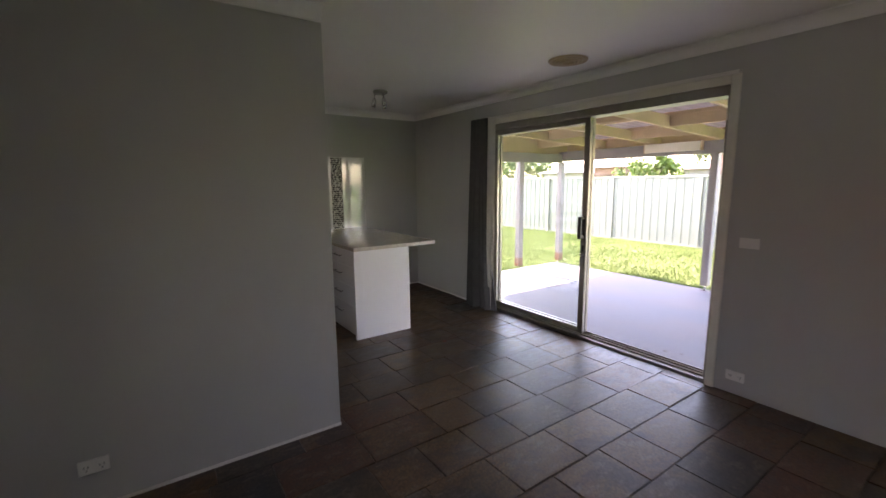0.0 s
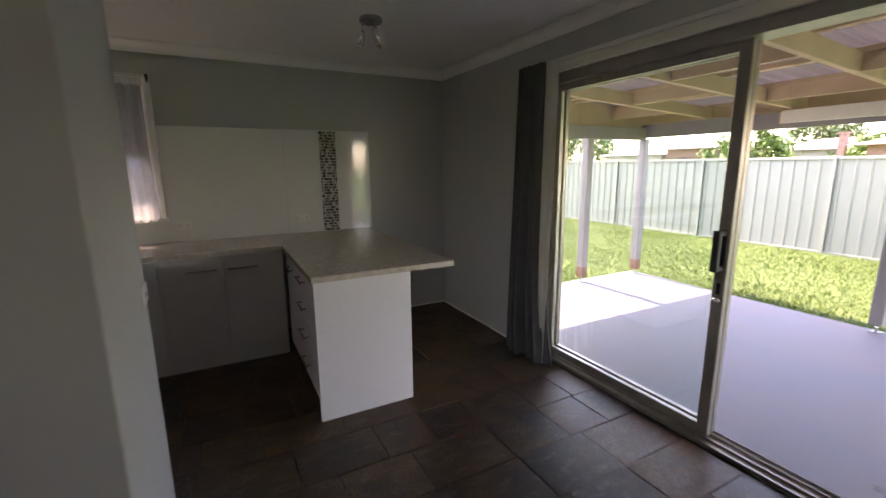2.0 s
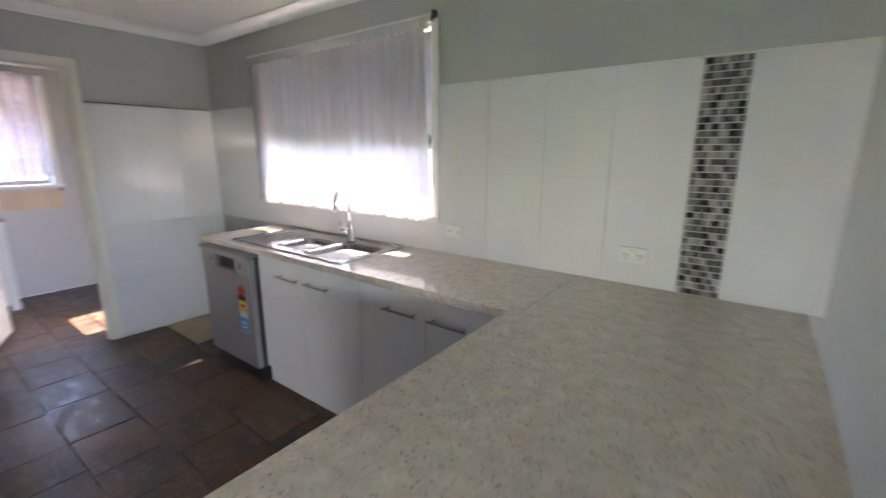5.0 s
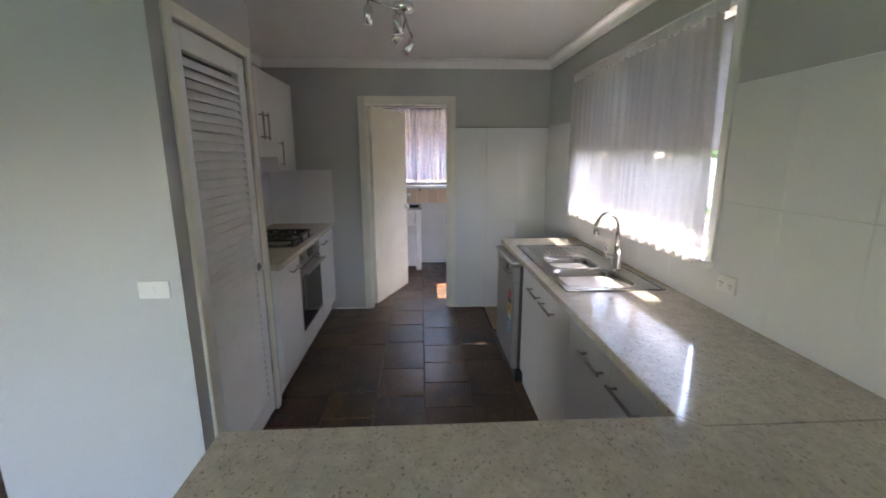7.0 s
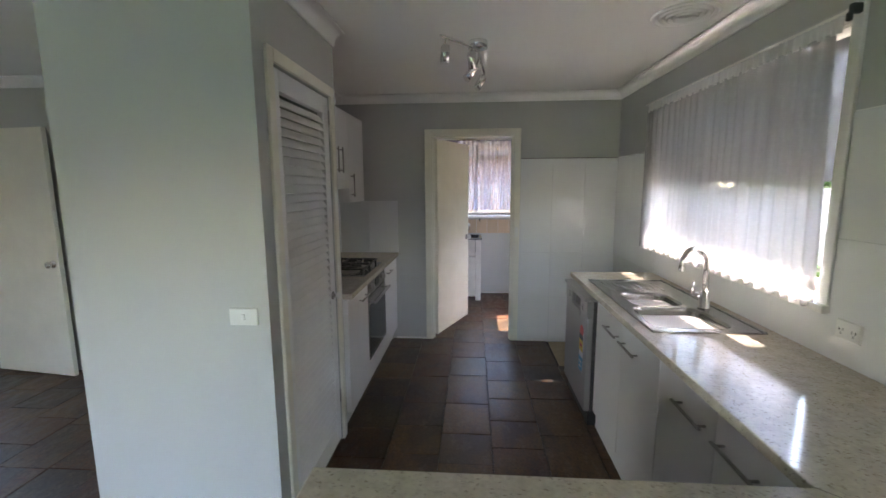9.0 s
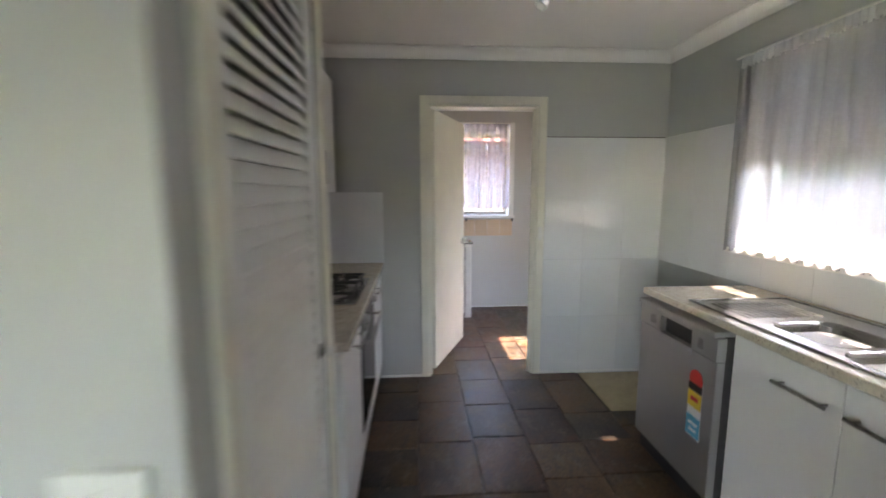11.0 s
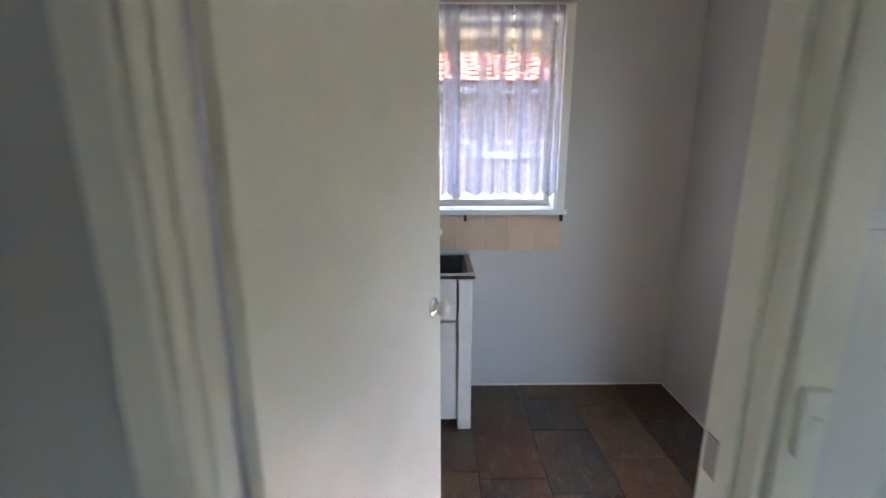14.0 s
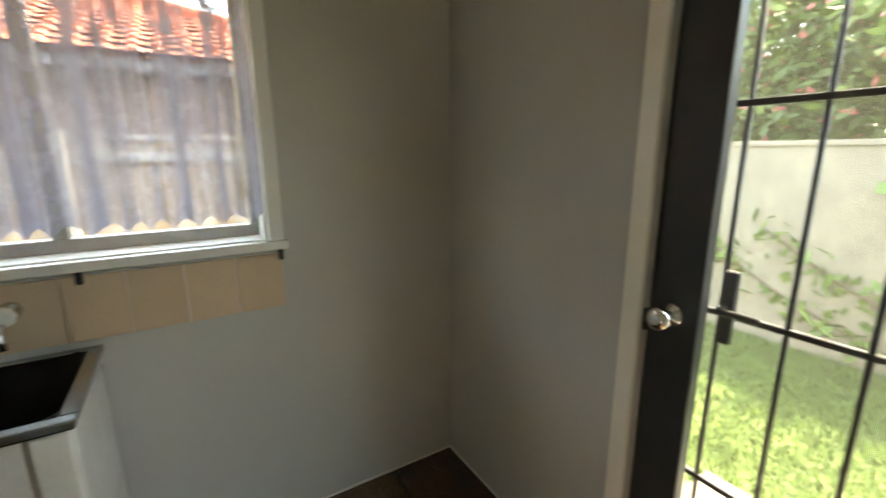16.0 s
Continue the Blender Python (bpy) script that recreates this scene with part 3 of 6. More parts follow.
def worktop_north():
    """One L of worktop with the sink cut out of it."""
    bm = bmesh.new()
    z0, z1 = TOPZ - TK, TOPZ
    sx0, sx1, sy0, sy1 = -0.50, 0.53, 4.41, 4.86
    xs, ys = [-0.84, sx0, sx1, 1.555, 2.448], [3.205, 4.335, sy0, sy1, YN]
    # a grid of top faces less the sink and the open corner, drawn down to the full thickness
    at = {}
    for i in range(4):
        for j in range(4):
            if (j == 0 and i < 3) or (i == 1 and j == 2):
                continue
            c = [(i, j), (i + 1, j), (i + 1, j + 1), (i, j + 1)]
            for k in c:
                if k not in at:
                    at[k] = bm.verts.new((xs[k[0]], ys[k[1]], z1))
            bm.faces.new([at[k] for k in c])
    r = bmesh.ops.extrude_face_region(bm, geom=bm.faces[:])
    for v in [g for g in r["geom"] if isinstance(g, bmesh.types.BMVert)]:
        v.co.z = z0
    bm.normal_update()
    rim = [e for e in bm.edges if all(abs(v.co.z - z1) < 1e-6 for v in e.verts) and any(abs(f.normal.z) < 0.5 for f in e.link_faces)]
    bmesh.ops.bevel(bm, geom=rim, offset=0.004, segments=2, profile=0.5, affect="EDGES")
    return bm


solid("worktop", worktop_north(), GRANITE, "speckled beige stone-look worktop with an overhang", "worktop")


wj = bmesh.new()
box(wj, 1.6, 1.6022, 4.382, YN - 0.012, TOPZ - 0.002, TOPZ + 0.0005)
prism(wj, [(1.556, 4.336), (1.5582, 4.336), (1.6022, 4.382), (1.6, 4.382)], "z", TOPZ - 0.002, TOPZ + 0.0005)
solid("worktop_joint", wj, STAINSHADOW, "thin dark joint line where the worktops meet", "joint")


def bar_handle(bm, p, q, off, r=0.006):
    """A square bar handle on two stems from p to q, standing off along off."""
    p, q, off = Vector(p), Vector(q), Vector(off)
    d = (q - p).normalized()
    for s in (p + d * 0.02, q - d * 0.02):
        tube(bm, [s, s + off], 0.0045, 8)
    tube(bm, [p + off, q + off], r, 8)


def base_unit(name, x0, x1, yf, out, doors, label, z1=0.864, depth=0.55, kick=0.115):
    """A floor cupboard facing -y (out=-1) or +y; doors: (x0, x1, handle x0, handle x1)."""
    c = thing(name, ((x0 + x1) / 2, yf - out * depth / 2, 0), label, "cupboard", "kitchen base cupboards")
    ya, yb = sorted((yf - out * 0.02, yf - out * depth))
    part("carcass", boxes([(x0, x1, ya, yb, kick, z1)]), LAMINATE, c)
    ka, kb = sorted((yf - out * 0.022, yf - out * 0.038))
    part("kickboard", boxes([(x0, x1, ka, kb, 0, kick)]), LAMINATE, c)
    for a, b, ha, hb in doors:
        fa, fb = sorted((yf, yf - out * 0.018))
        d = part("door", boxes([(a + 0.0015, b - 0.0015, fa, fb, kick + 0.003, z1 - 0.012)], 0.0015), LAMINATE, c)
        h = bmesh.new()
        bar_handle(h, (ha, yf, 0.76), (hb, yf, 0.76), (0, out * 0.03, 0))
        part("handle", h, NICKEL, d, "brushed metal bar handle")
    return c


base_unit("sink_cupboard", -0.18, 0.725, 4.36, -1, [(-0.18, 0.27, 0.04, 0.24), (0.27, 0.725, 0.3, 0.5)], "white two-door cupboard under the sink")
base_unit("corner_cupboard", 0.725, 1.56, 4.36, -1, [(0.725, 1.14, 0.9, 1.1), (1.14, 1.56, 1.17, 1.37)], "white two-door corner cupboard under the worktop")


def drawer_unit():
    c = thing("drawer_unit", (1.85, 3.8, 0), "white four-drawer unit under the peninsula worktop", "drawers")
    part("carcass", boxes([(1.6, 2.12, 3.285, 4.338, 0.115, 0.864)]), LAMINATE, c)
    part("kickboard", boxes([(1.62, 1.635, 3.285, 4.4, 0, 0.115)]), LAMINATE, c)
    part("filler", boxes([(1.58, 1.598, 3.99, 4.345, 0.118, 0.852)], 0.0015), LAMINATE, c)
    hf = bmesh.new()
    bar_handle(hf, (1.58, 4.02, 0.76), (1.58, 4.2, 0.76), (-0.03, 0, 0))
    part("filler_handle", hf, NICKEL, c)
    for z0, z1 in ((0.7, 0.852), (0.51, 0.697), (0.32, 0.507), (0.118, 0.317)):
        d = part("drawer", boxes([(1.58, 1.598, 3.287, 3.987, z0, z1)], 0.0015), LAMINATE, c)
        h = bmesh.new()
        zc = (z0 + z1) / 2 + 0.01
        bar_handle(h, (1.58, 3.55, zc), (1.58, 3.75, zc), (-0.03, 0, 0))
        part("handle", h, NICKEL, d, "brushed metal bar handle")
    return c


drawer_unit()
solid("end_panel", boxes([(1.573, 2.165, 3.255, 3.283, 0, 0.865)], 0.002), LAMINATE, "white end panel carrying the peninsula worktop", "panel")
solid("back_panel", boxes([(2.14, 2.165, 3.285, YN, 0, 0.865)], 0.002), LAMINATE, "white back panel of the peninsula", "panel")

# ---- dishwasher ----
LABEL_W = shader("label_white", (0.8, 0.8, 0.8), 0.4, vary=0.02, bump=0)
LABEL_R = shader("label_red", (0.6, 0.04, 0.04), 0.4, vary=0.02, bump=0)
LABEL_Y = shader("label_yellow", (0.75, 0.55, 0.05), 0.4, vary=0.02, bump=0)
LABEL_B = shader("label_blue", (0.08, 0.4, 0.6), 0.4, vary=0.02, bump=0)


def dishwasher():
    x0, x1, yf = -0.79, -0.195, 4.305
    c = thing("dishwasher", ((x0 + x1) / 2, 4.6, 0), "stainless steel dishwasher with energy labels under the worktop", "dishwasher")
    part("body", boxes([(x0 + 0.005, x1 - 0.005, yf + 0.04, 4.9, 0.1, 0.83)], 0.004), shader("dark_grey_side", (0.07, 0.07, 0.072), 0.5), c)
    part("top", boxes([(x0, x1, yf - 0.02, 4.9, 0.832, 0.856)], 0.008), DWSTEEL, c)
    d = part("door", boxes([(x0, x1, yf, yf + 0.038, 0.1, 0.725)], 0.006), DWSTEEL, c)
    part("control_panel", boxes([(x0, x0 + 0.19, yf - 0.004, yf + 0.038, 0.728, 0.828), (x0 + 0.43, x1, yf - 0.004, yf + 0.038, 0.728, 0.828), (x0 + 0.19, x0 + 0.43, yf - 0.004, yf + 0.038, 0.81, 0.828)], 0.002), DWSTEEL, c)
    part("handle_recess", boxes([(x0 + 0.19, x0 + 0.43, yf + 0.025, yf + 0.038, 0.728, 0.81)]), BLACK, c)
    part("handle_lip", boxes([(x0 + 0.19, x0 + 0.43, yf - 0.008, yf + 0.006, 0.695, 0.728)], 0.004), DWSTEEL, c)
    part("kickboard", boxes([(x0 + 0.01, x1 - 0.004, yf + 0.03, 4.6, 0, 0.098)], 0.003), BLACK, c)
    for k in range(5):
        for va, vb in ((x0 + 0.1, x0 + 0.15), (x1 - 0.12, x1 - 0.085)):
            part("vent_slot", boxes([(va, vb, yf - 0.0055, yf - 0.004, 0.79 - k * 0.009, 0.793 - k * 0.009)]), BLACK, c)
    lx0, lx1 = x1 - 0.16, x1 - 0.07
    st = part("energy_label", boxes([(lx0, lx1, yf - 0.0015, yf, 0.33, 0.6)]), LABEL_W, d)
    arch = bmesh.new()
    lathe(arch, ((lx0 + lx1) / 2, yf - 0.0018, 0.6), [(0.045, 0), (0.045, 0.0016)], 24, "y")
    part("label_arch", arch, LABEL_R, st, "red rating arch")
    part("label_band", boxes([(lx0, lx1, yf - 0.003, yf - 0.0016, 0.545, 0.58)]), BLACK, st)
    part("label_band", boxes([(lx0, lx1, yf - 0.003, yf - 0.0016, 0.47, 0.543)]), LABEL_Y, st, "yellow label band")
    part("label_band", boxes([(lx0, lx1, yf - 0.003, yf - 0.0016, 0.335, 0.43)]), LABEL_B, st, "blue label band")
    part("label_text", boxes([(lx0 + 0.02, lx1 - 0.02, yf - 0.0042, yf - 0.0031, 0.5, 0.52)]), LABEL_R, st)
    part("label_text", boxes([(lx0 + 0.015, lx1 - 0.015, yf - 0.0042, yf - 0.0031, 0.39, 0.4), (lx0 + 0.02, lx1 - 0.02, yf - 0.0042, yf - 0.0031, 0.36, 0.37)]), LABEL_W, st)


dishwasher()

# ---- sink and tap ----


def basin(bm, x0, x1, y0, y1, z1, depth, r=0.06, n=5):
    """A pressed bowl with rounded corners, open at the top, and a flat rim out to the given inset."""
    def ring(inset, z, rad):
        pts = []
        for cx, cy, a0 in ((x1 - rad, y1 - rad, 0), (x0 + rad, y1 - rad, 90), (x0 + rad, y0 + rad, 180), (x1 - rad, y0 + rad, 270)):
            for k in range(n + 1):
                a = radians(a0 + 90 * k / n)
                pts.append(bm.verts.new((cx + (rad - inset) * math.cos(a), cy + (rad - inset) * math.sin(a), z)))
        return pts
    rings = [ring(0, z1, r), ring(0.004, z1 - 0.004, r), ring(0.01, z1 - 0.02, r), ring(0.018, z1 - depth + 0.02, r), ring(0.035, z1 - depth, r)]
    for a, b in zip(rings, rings[1:]):
        for k in range(len(a)):
            bm.faces.new((a[k], a[(k + 1) % len(a)], b[(k + 1) % len(a)], b[k])).smooth = True
    bm.faces.new(rings[-1])
    return rings[0]


def sink():
    c = thing("sink", (0.02, 4.64, TOPZ), "stainless steel double bowl sink with a ribbed drainer", "sink")
    z = TOPZ + 0.004
    # deck strips round the bowls
    X0, X1, Y0, Y1 = -0.53, 0.55, 4.395, 4.885
    bowls = [(-0.17, 0.12, 4.47, 4.75), (0.15, 0.5, 4.43, 4.79)]
    strips = [(X0, -0.17, Y0, Y1), (0.12, 0.15, Y0, Y1), (0.5, X1, Y0, Y1)]
    for b in bowls:
        strips += [(b[0], b[1], Y0, b[2]), (b[0], b[1], b[3], Y1)]
    for q in strips:
        part("deck", boxes([(*q, z - 0.006, z)]), STEEL, c)
    rim = bmesh.new()
    for p, q in (((X0, Y0), (X1, Y0)), ((X1, Y0), (X1, Y1)), ((X1, Y1), (X0, Y1)), ((X0, Y1), (X0, Y0))):
        tube(rim, [(*p, z), (*q, z)], 0.005, 8)
    part("rim", rim, STEEL, c)
    for b in bowls:
        bb = bmesh.new()
        basin(bb, *b, z + 0.001, 0.16 if b[0] > 0 else 0.13, 0.07)
        # corner webs between the round bowl and the square cut
        bo = part("bowl", bb, STEEL, c)
        for sx, sy in ((0, 2), (0, 3), (1, 2), (1, 3)):
            cx, cy = b[sx], b[sy]
            dx, dy = (1 if sx == 0 else -1), (1 if sy == 2 else -1)
            ctr = (cx + dx * 0.07, cy + dy * 0.07)
            arc = [(ctr[0] - dx * 0.07 * math.cos(a), ctr[1] - dy * 0.07 * math.sin(a)) for a in (math.pi / 2 * k / 5 for k in range(6))]
            w = bmesh.new()
            w.faces.new([w.verts.new((x, y, z)) for x, y in [(cx, cy)] + arc])
            part("bowl_corner", w, STEEL, bo)
        dr = bmesh.new()
        lathe(dr, ((b[0] + b[1]) / 2, (b[2] + b[3]) / 2, z - (0.16 if b[0] > 0 else 0.13) + 0.002), [(0.045, 0), (0.045, 0.003), (0.03, 0.004), (0.028, 0.001)], 20)
        part("drain", dr, CHROME, bo)
    rb = bmesh.new()
    for k in range(11):
        y = 4.46 + k * 0.032
        tube(rb, [(-0.46, y, z - 0.0005), (-0.23, y, z - 0.0005)], 0.004, 6)
    part("drainer_ribs", rb, STEEL, c)


sink()


def tap():
    c = thing("kitchen_tap", (0.15, 4.82, TOPZ), "chrome gooseneck mixer tap behind the sink", "tap")
    b = bmesh.new()
    lathe(b, (0.15, 4.82, TOPZ + 0.004), [(0.03, 0), (0.03, 0.006), (0.026, 0.01), (0.026, 0.085), (0.018, 0.095)], 20)
    part("base", b, CHROME, c)
    s = bmesh.new()
    pts = [(0.15, 4.82, TOPZ + 0.09), (0.15, 4.82, TOPZ + 0.25)]
    pts += [(0.15 + 0.022 * (1 - math.cos(a)), 4.82 - 0.075 * (1 - math.cos(a)), TOPZ + 0.25 + 0.08 * math.sin(a)) for a in (math.pi * k / 14 for k in range(1, 14))]
    pts.append((0.194, 4.67, TOPZ + 0.215))
    tube(s, pts, 0.015, 14)
    part("spout", s, CHROME, c)
    h = bmesh.new()
    tube(h, [(0.15, 4.82, TOPZ + 0.07), (0.105, 4.775, TOPZ + 0.07)], [0.016, 0.014], 12)
    tube(h, [(0.11, 4.78, TOPZ + 0.075), (0.105, 4.775, TOPZ + 0.14)], [0.009, 0.008], 8)
    part("lever", h, CHROME, c)


tap()

# ---- cooking side ----
solid("cooking_worktop", boxes([(XW, XP0, YB, 2.835, TOPZ - TK, TOPZ)], 0.003), GRANITE, "speckled beige stone-look worktop round the gas hob", "worktop")


def cooking_units():
    def unit(name, x0, x1, hx, label):
        c = thing(name, ((x0 + x1) / 2, 2.5, 0), label, "cupboard", "cooking side cupboards")
        part("carcass", boxes([(x0, x1, YB, 2.79, 0.115, 0.864)]), LAMINATE, c)
        part("kickboard", boxes([(x0, x1, 2.74, 2.755, 0, 0.115)]), LAMINATE, c)
        d = part("door", boxes([(x0 + 0.0015, x1 - 0.0015, 2.79, 2.808, 0.118, 0.852)], 0.0015), LAMINATE, c)
        h = bmesh.new()
        bar_handle(h, (hx[0], 2.808, 0.79), (hx[1], 2.808, 0.79), (0, 0.03, 0))
        part("handle", h, NICKEL, d, "brushed metal bar handle")
    unit("narrow_cupboard", XW, -1.17, (-1.4, -1.22), "white cupboard between the oven and the doorway")
    unit("wide_cupboard", -0.56, XP0, (-0.5, -0.3), "white cupboard between the oven and the pantry")
    o = thing("oven", (-0.865, 2.5, 0), "stainless steel built-in oven with a dark glass door", "oven")
    x0, x1 = -1.165, -0.565
    part("housing", boxes([(x0, x1, YB, 2.785, 0.115, 0.864)]), LAMINATE, o)
    part("kickboard", boxes([(x0, x1, 2.74, 2.755, 0, 0.115)]), LAMINATE, o)
    part("plinth_panel", boxes([(x0, x1, 2.787, 2.806, 0.118, 0.25)], 0.0015), LAMINATE, o)
    cp = part("control_panel", boxes([(x0, x1, 2.787, 2.81, 0.745, 0.86)], 0.003), STEEL, o)
    part("display", boxes([(-0.93, -0.8, 2.8095, 2.8125, 0.775, 0.835)]), DARKGLASS, cp)
    for kx in (-1.06, -0.67):
        k = bmesh.new()
        lathe(k, (kx, 2.81, 0.805), [(0.026, 0), (0.026, 0.004), (0.021, 0.006), (0.019, 0.026), (0.015, 0.028)], 18, "y")
        part("knob", k, NICKEL, cp)
    d = part("door", boxes([(x0, x1, 2.787, 2.812, 0.255, 0.74)], 0.003), STEEL, o)
    part("window", boxes([(x0 + 0.03, x1 - 0.03, 2.8115, 2.814, 0.29, 0.67)]), DARKGLASS, d)
    hb = bmesh.new()
    for xx in (x0 + 0.05, x1 - 0.05):
        tube(hb, [(xx, 2.812, 0.7), (xx, 2.855, 0.7)], 0.008, 10)
    tube(hb, [(x0 + 0.02, 2.855, 0.7), (x1 - 0.02, 2.855, 0.7)], 0.011, 12)
    part("handle", hb, NICKEL, d)


cooking_units()


def hob():
    c = thing("gas_hob", (-0.86, 2.54, TOPZ), "stainless steel gas hob with black cast iron trivets", "hob")
    x0, x1, y0, y1, z = -1.155, -0.56, 2.3, 2.79, TOPZ
    part("plate", boxes([(x0, x1, y0, y1, z, z + 0.008)], 0.003), STEEL, c)
    part("well", boxes([(x0 + 0.015, x1 - 0.015, y0 + 0.015, y1 - 0.015, z + 0.008, z + 0.0095)], 0.0005), STEEL, c)
    for bx, by, r in ((-0.94, 2.41, 0.034), (-0.94, 2.66, 0.042), (-0.69, 2.4, 0.042), (-0.71, 2.63, 0.062)):
        b = bmesh.new()
        lathe(b, (bx, by, z + 0.0095), [(r * 1.25, 0), (r * 1.25, 0.004), (r, 0.006), (r, 0.014), (r * 0.85, 0.018), (r * 0.3, 0.019)], 22)
        bo = part("burner", b, NICKEL, c)
        cap = bmesh.new()
        lathe(cap, (bx, by, z + 0.0285), [(r * 0.8, 0), (r * 0.82, 0.004), (r * 0.7, 0.009), (r * 0.2, 0.01)], 22)
        part("burner_cap", cap, IRON, bo)
        if r > 0.05:
            ring = bmesh.new()
            for q in (0.085, 0.06):
                tube(ring, [(bx + q * math.cos(t), by + q * math.sin(t), z + 0.055) for t in (2 * math.pi * k / 24 for k in range(25))], 0.006, 8)
            part("wok_ring", ring, IRON, c)
        # a trivet over each pair: bars on two rails with feet
    for gx, half, spots in ((-0.94, 0.105, (2.41, 2.66)), (-0.7, 0.115, (2.4, 2.63))):
        g = bmesh.new()
        zt = z + 0.052
        for xx in (gx - half, gx + half):
            box(g, xx - 0.006, xx + 0.006, 2.315, 2.775, zt - 0.006, zt + 0.008, 0.002)
            for yy in (2.33, 2.54, 2.76):
                box(g, xx - 0.006, xx + 0.006, yy - 0.007, yy + 0.007, z + 0.0096, zt - 0.002, 0.002)
        for yy in (2.32, 2.535, 2.77):
            box(g, gx - half, gx + half, yy - 0.006, yy + 0.006, zt - 0.006, zt + 0.008, 0.002)
        for yy in spots:
            for s0, s1 in ((-half, -0.028), (0.028, half)):
                box(g, gx + s0, gx + s1, yy - 0.005, yy + 0.005, zt - 0.003, zt + 0.016, 0.002)
            for s0, s1 in ((-0.1, -0.028), (0.028, 0.1)):
                box(g, gx - 0.005, gx + 0.005, yy + s0, yy + s1, zt - 0.003, zt + 0.016, 0.002)
        part("trivet", g, IRON, c)
    for k in range(5):
        b = bmesh.new()
        lathe(b, (-1.095, 2.44 + k * 0.056, z + 0.0095), [(0.021, 0), (0.021, 0.005), (0.018, 0.008), (0.016, 0.034), (0.013, 0.037), (0.003, 0.037)], 16)
        part("knob", b, BLACK, c)


hob()


def wall_cupboards():
    def unit(name, x0, x1, z0, doors, label):
        c = thing(name, ((x0 + x1) / 2, 2.38, z0), label, "cupboard", "wall cupboards")
        part("carcass", boxes([(x0, x1, YB, 2.49, z0, 2.18)]), LAMINATE, c)
        for a, b, hx, hz in doors:
            d = part("door", boxes([(a + 0.0015, b - 0.0015, 2.491, 2.51, z0, 2.18)], 0.0015), LAMINATE, c)
            h = bmesh.new()
            bar_handle(h, (hx, 2.51, hz), (hx, 2.51, hz + 0.2), (0, 0.032, 0))
            part("handle", h, NICKEL, d, "brushed metal bar handle")
    unit("wall_cupboard", -1.71, -1.2, 1.42, [(-1.71, -1.2, -1.26, 1.47)], "white single-door wall cupboard beside the rangehood")
    unit("wall_cupboard", -1.2, -0.6, 1.615, [(-1.2, -0.9, -0.955, 1.67), (-0.9, -0.6, -0.845, 1.67)], "white two-door wall cupboard above the rangehood")
    unit("wall_cupboard", -0.6, XP0 - 0.002, 1.42, [(-0.6, -0.28, -0.545, 1.47), (-0.28, XP0 - 0.002, -0.23, 1.47)], "white wall cupboard beside the pantry")
    c = thing("rangehood", (-0.9, 2.38, 1.5), "white slide-out rangehood under the wall cupboards", "rangehood")
    part("fascia", boxes([(-1.198, -0.602, 2.47, 2.515, 1.545, 1.612)], 0.002), PLASTIC, c)
    part("body", boxes([(-1.19, -0.61, YB, 2.468, 1.54, 1.612)]), PLASTIC, c)
    part("filter", boxes([(-1.15 + k * 0.1, -1.06 + k * 0.1, 2.28, 2.44, 1.536, 1.54) for k in range(5)]), NICKEL, c)


wall_cupboards()

# ---- laundry doorway and door ----
architrave("trim_laundry_door", "y", XW, 1, 3.17, 3.975, 2.04, 0.06, 0.016, "cream gloss timber architrave round the laundry doorway")
solid("trim_laundry_door_jamb", boxes([(XW - 0.113, XW + 0.004, 3.1705, 3.184, 0, 2.025), (XW - 0.113, XW + 0.004, 3.961, 3.9745, 0, 2.025), (XW - 0.113, XW + 0.004, 3.1705, 3.9745, 2.0255, 2.0395),
                                        (XW - 0.06, XW - 0.03, 3.184, 3.196, 0, 2.025), (XW - 0.06, XW - 0.03, 3.949, 3.961, 0, 2.025)], 0.002), CREAM, "cream gloss door jamb with a stop bead", "trim", "structure")


def door_leaf(name, hinge, yaw, width, label, knob="white", material=CREAM, side=1, kz=1.0):
    """A flush door turned about its hinge; it runs along local +x."""
    m = Matrix.Translation(hinge) @ Matrix.Rotation(radians(yaw), 4, "Z")
    c = thing(name, hinge, label, "door", kind="structure")
    leaf = part("leaf", turned(boxes([(0, width, -0.018, 0.018, 0.012, 2.025)], 0.002), m), material, c)
    for s in (1, -1):
        r = bmesh.new()
        lathe(r, (width - 0.06, s * 0.018, kz), [(0.032, 0), (0.032, s * 0.004), (0.022, s * 0.01), (0.011, s * 0.014), (0.011, s * 0.035)], 22, "y")
        part("rose", turned(r, m), CHROME, leaf, "chrome knob rose")
        k = bmesh.new()
        lathe(k, (width - 0.06, s * 0.05, kz), [(0.011, -s * 0.016), (0.02, -s * 0.012), (0.027, s * 0.002), (0.027, s * 0.01), (0.022, s * 0.019), (0.012, s * 0.024)], 22, "y")
        part("knob", turned(k, m), PLASTIC if knob == "white" else CHROME, leaf, knob + " door knob")
    return c


door_leaf("door_2", (XW - 0.115, 3.205, 0), 180 - 22.6, 0.79, "cream painted flush door standing ajar into the laundry", kz=0.97)
# ---- far door of the front room, folded back against the wall ----
door_leaf("door_3", (-0.79, -0.5, 0), 82.4, 0.795, "cream painted flush door folded back against the wall", "chrome", kz=0.955)

# ---- pantry door ----
architrave("trim_pantry_door", "x", YP, 1, 0.047, 0.735, 2.052, 0.055, 0.016, "cream gloss timber architrave round the pantry door")


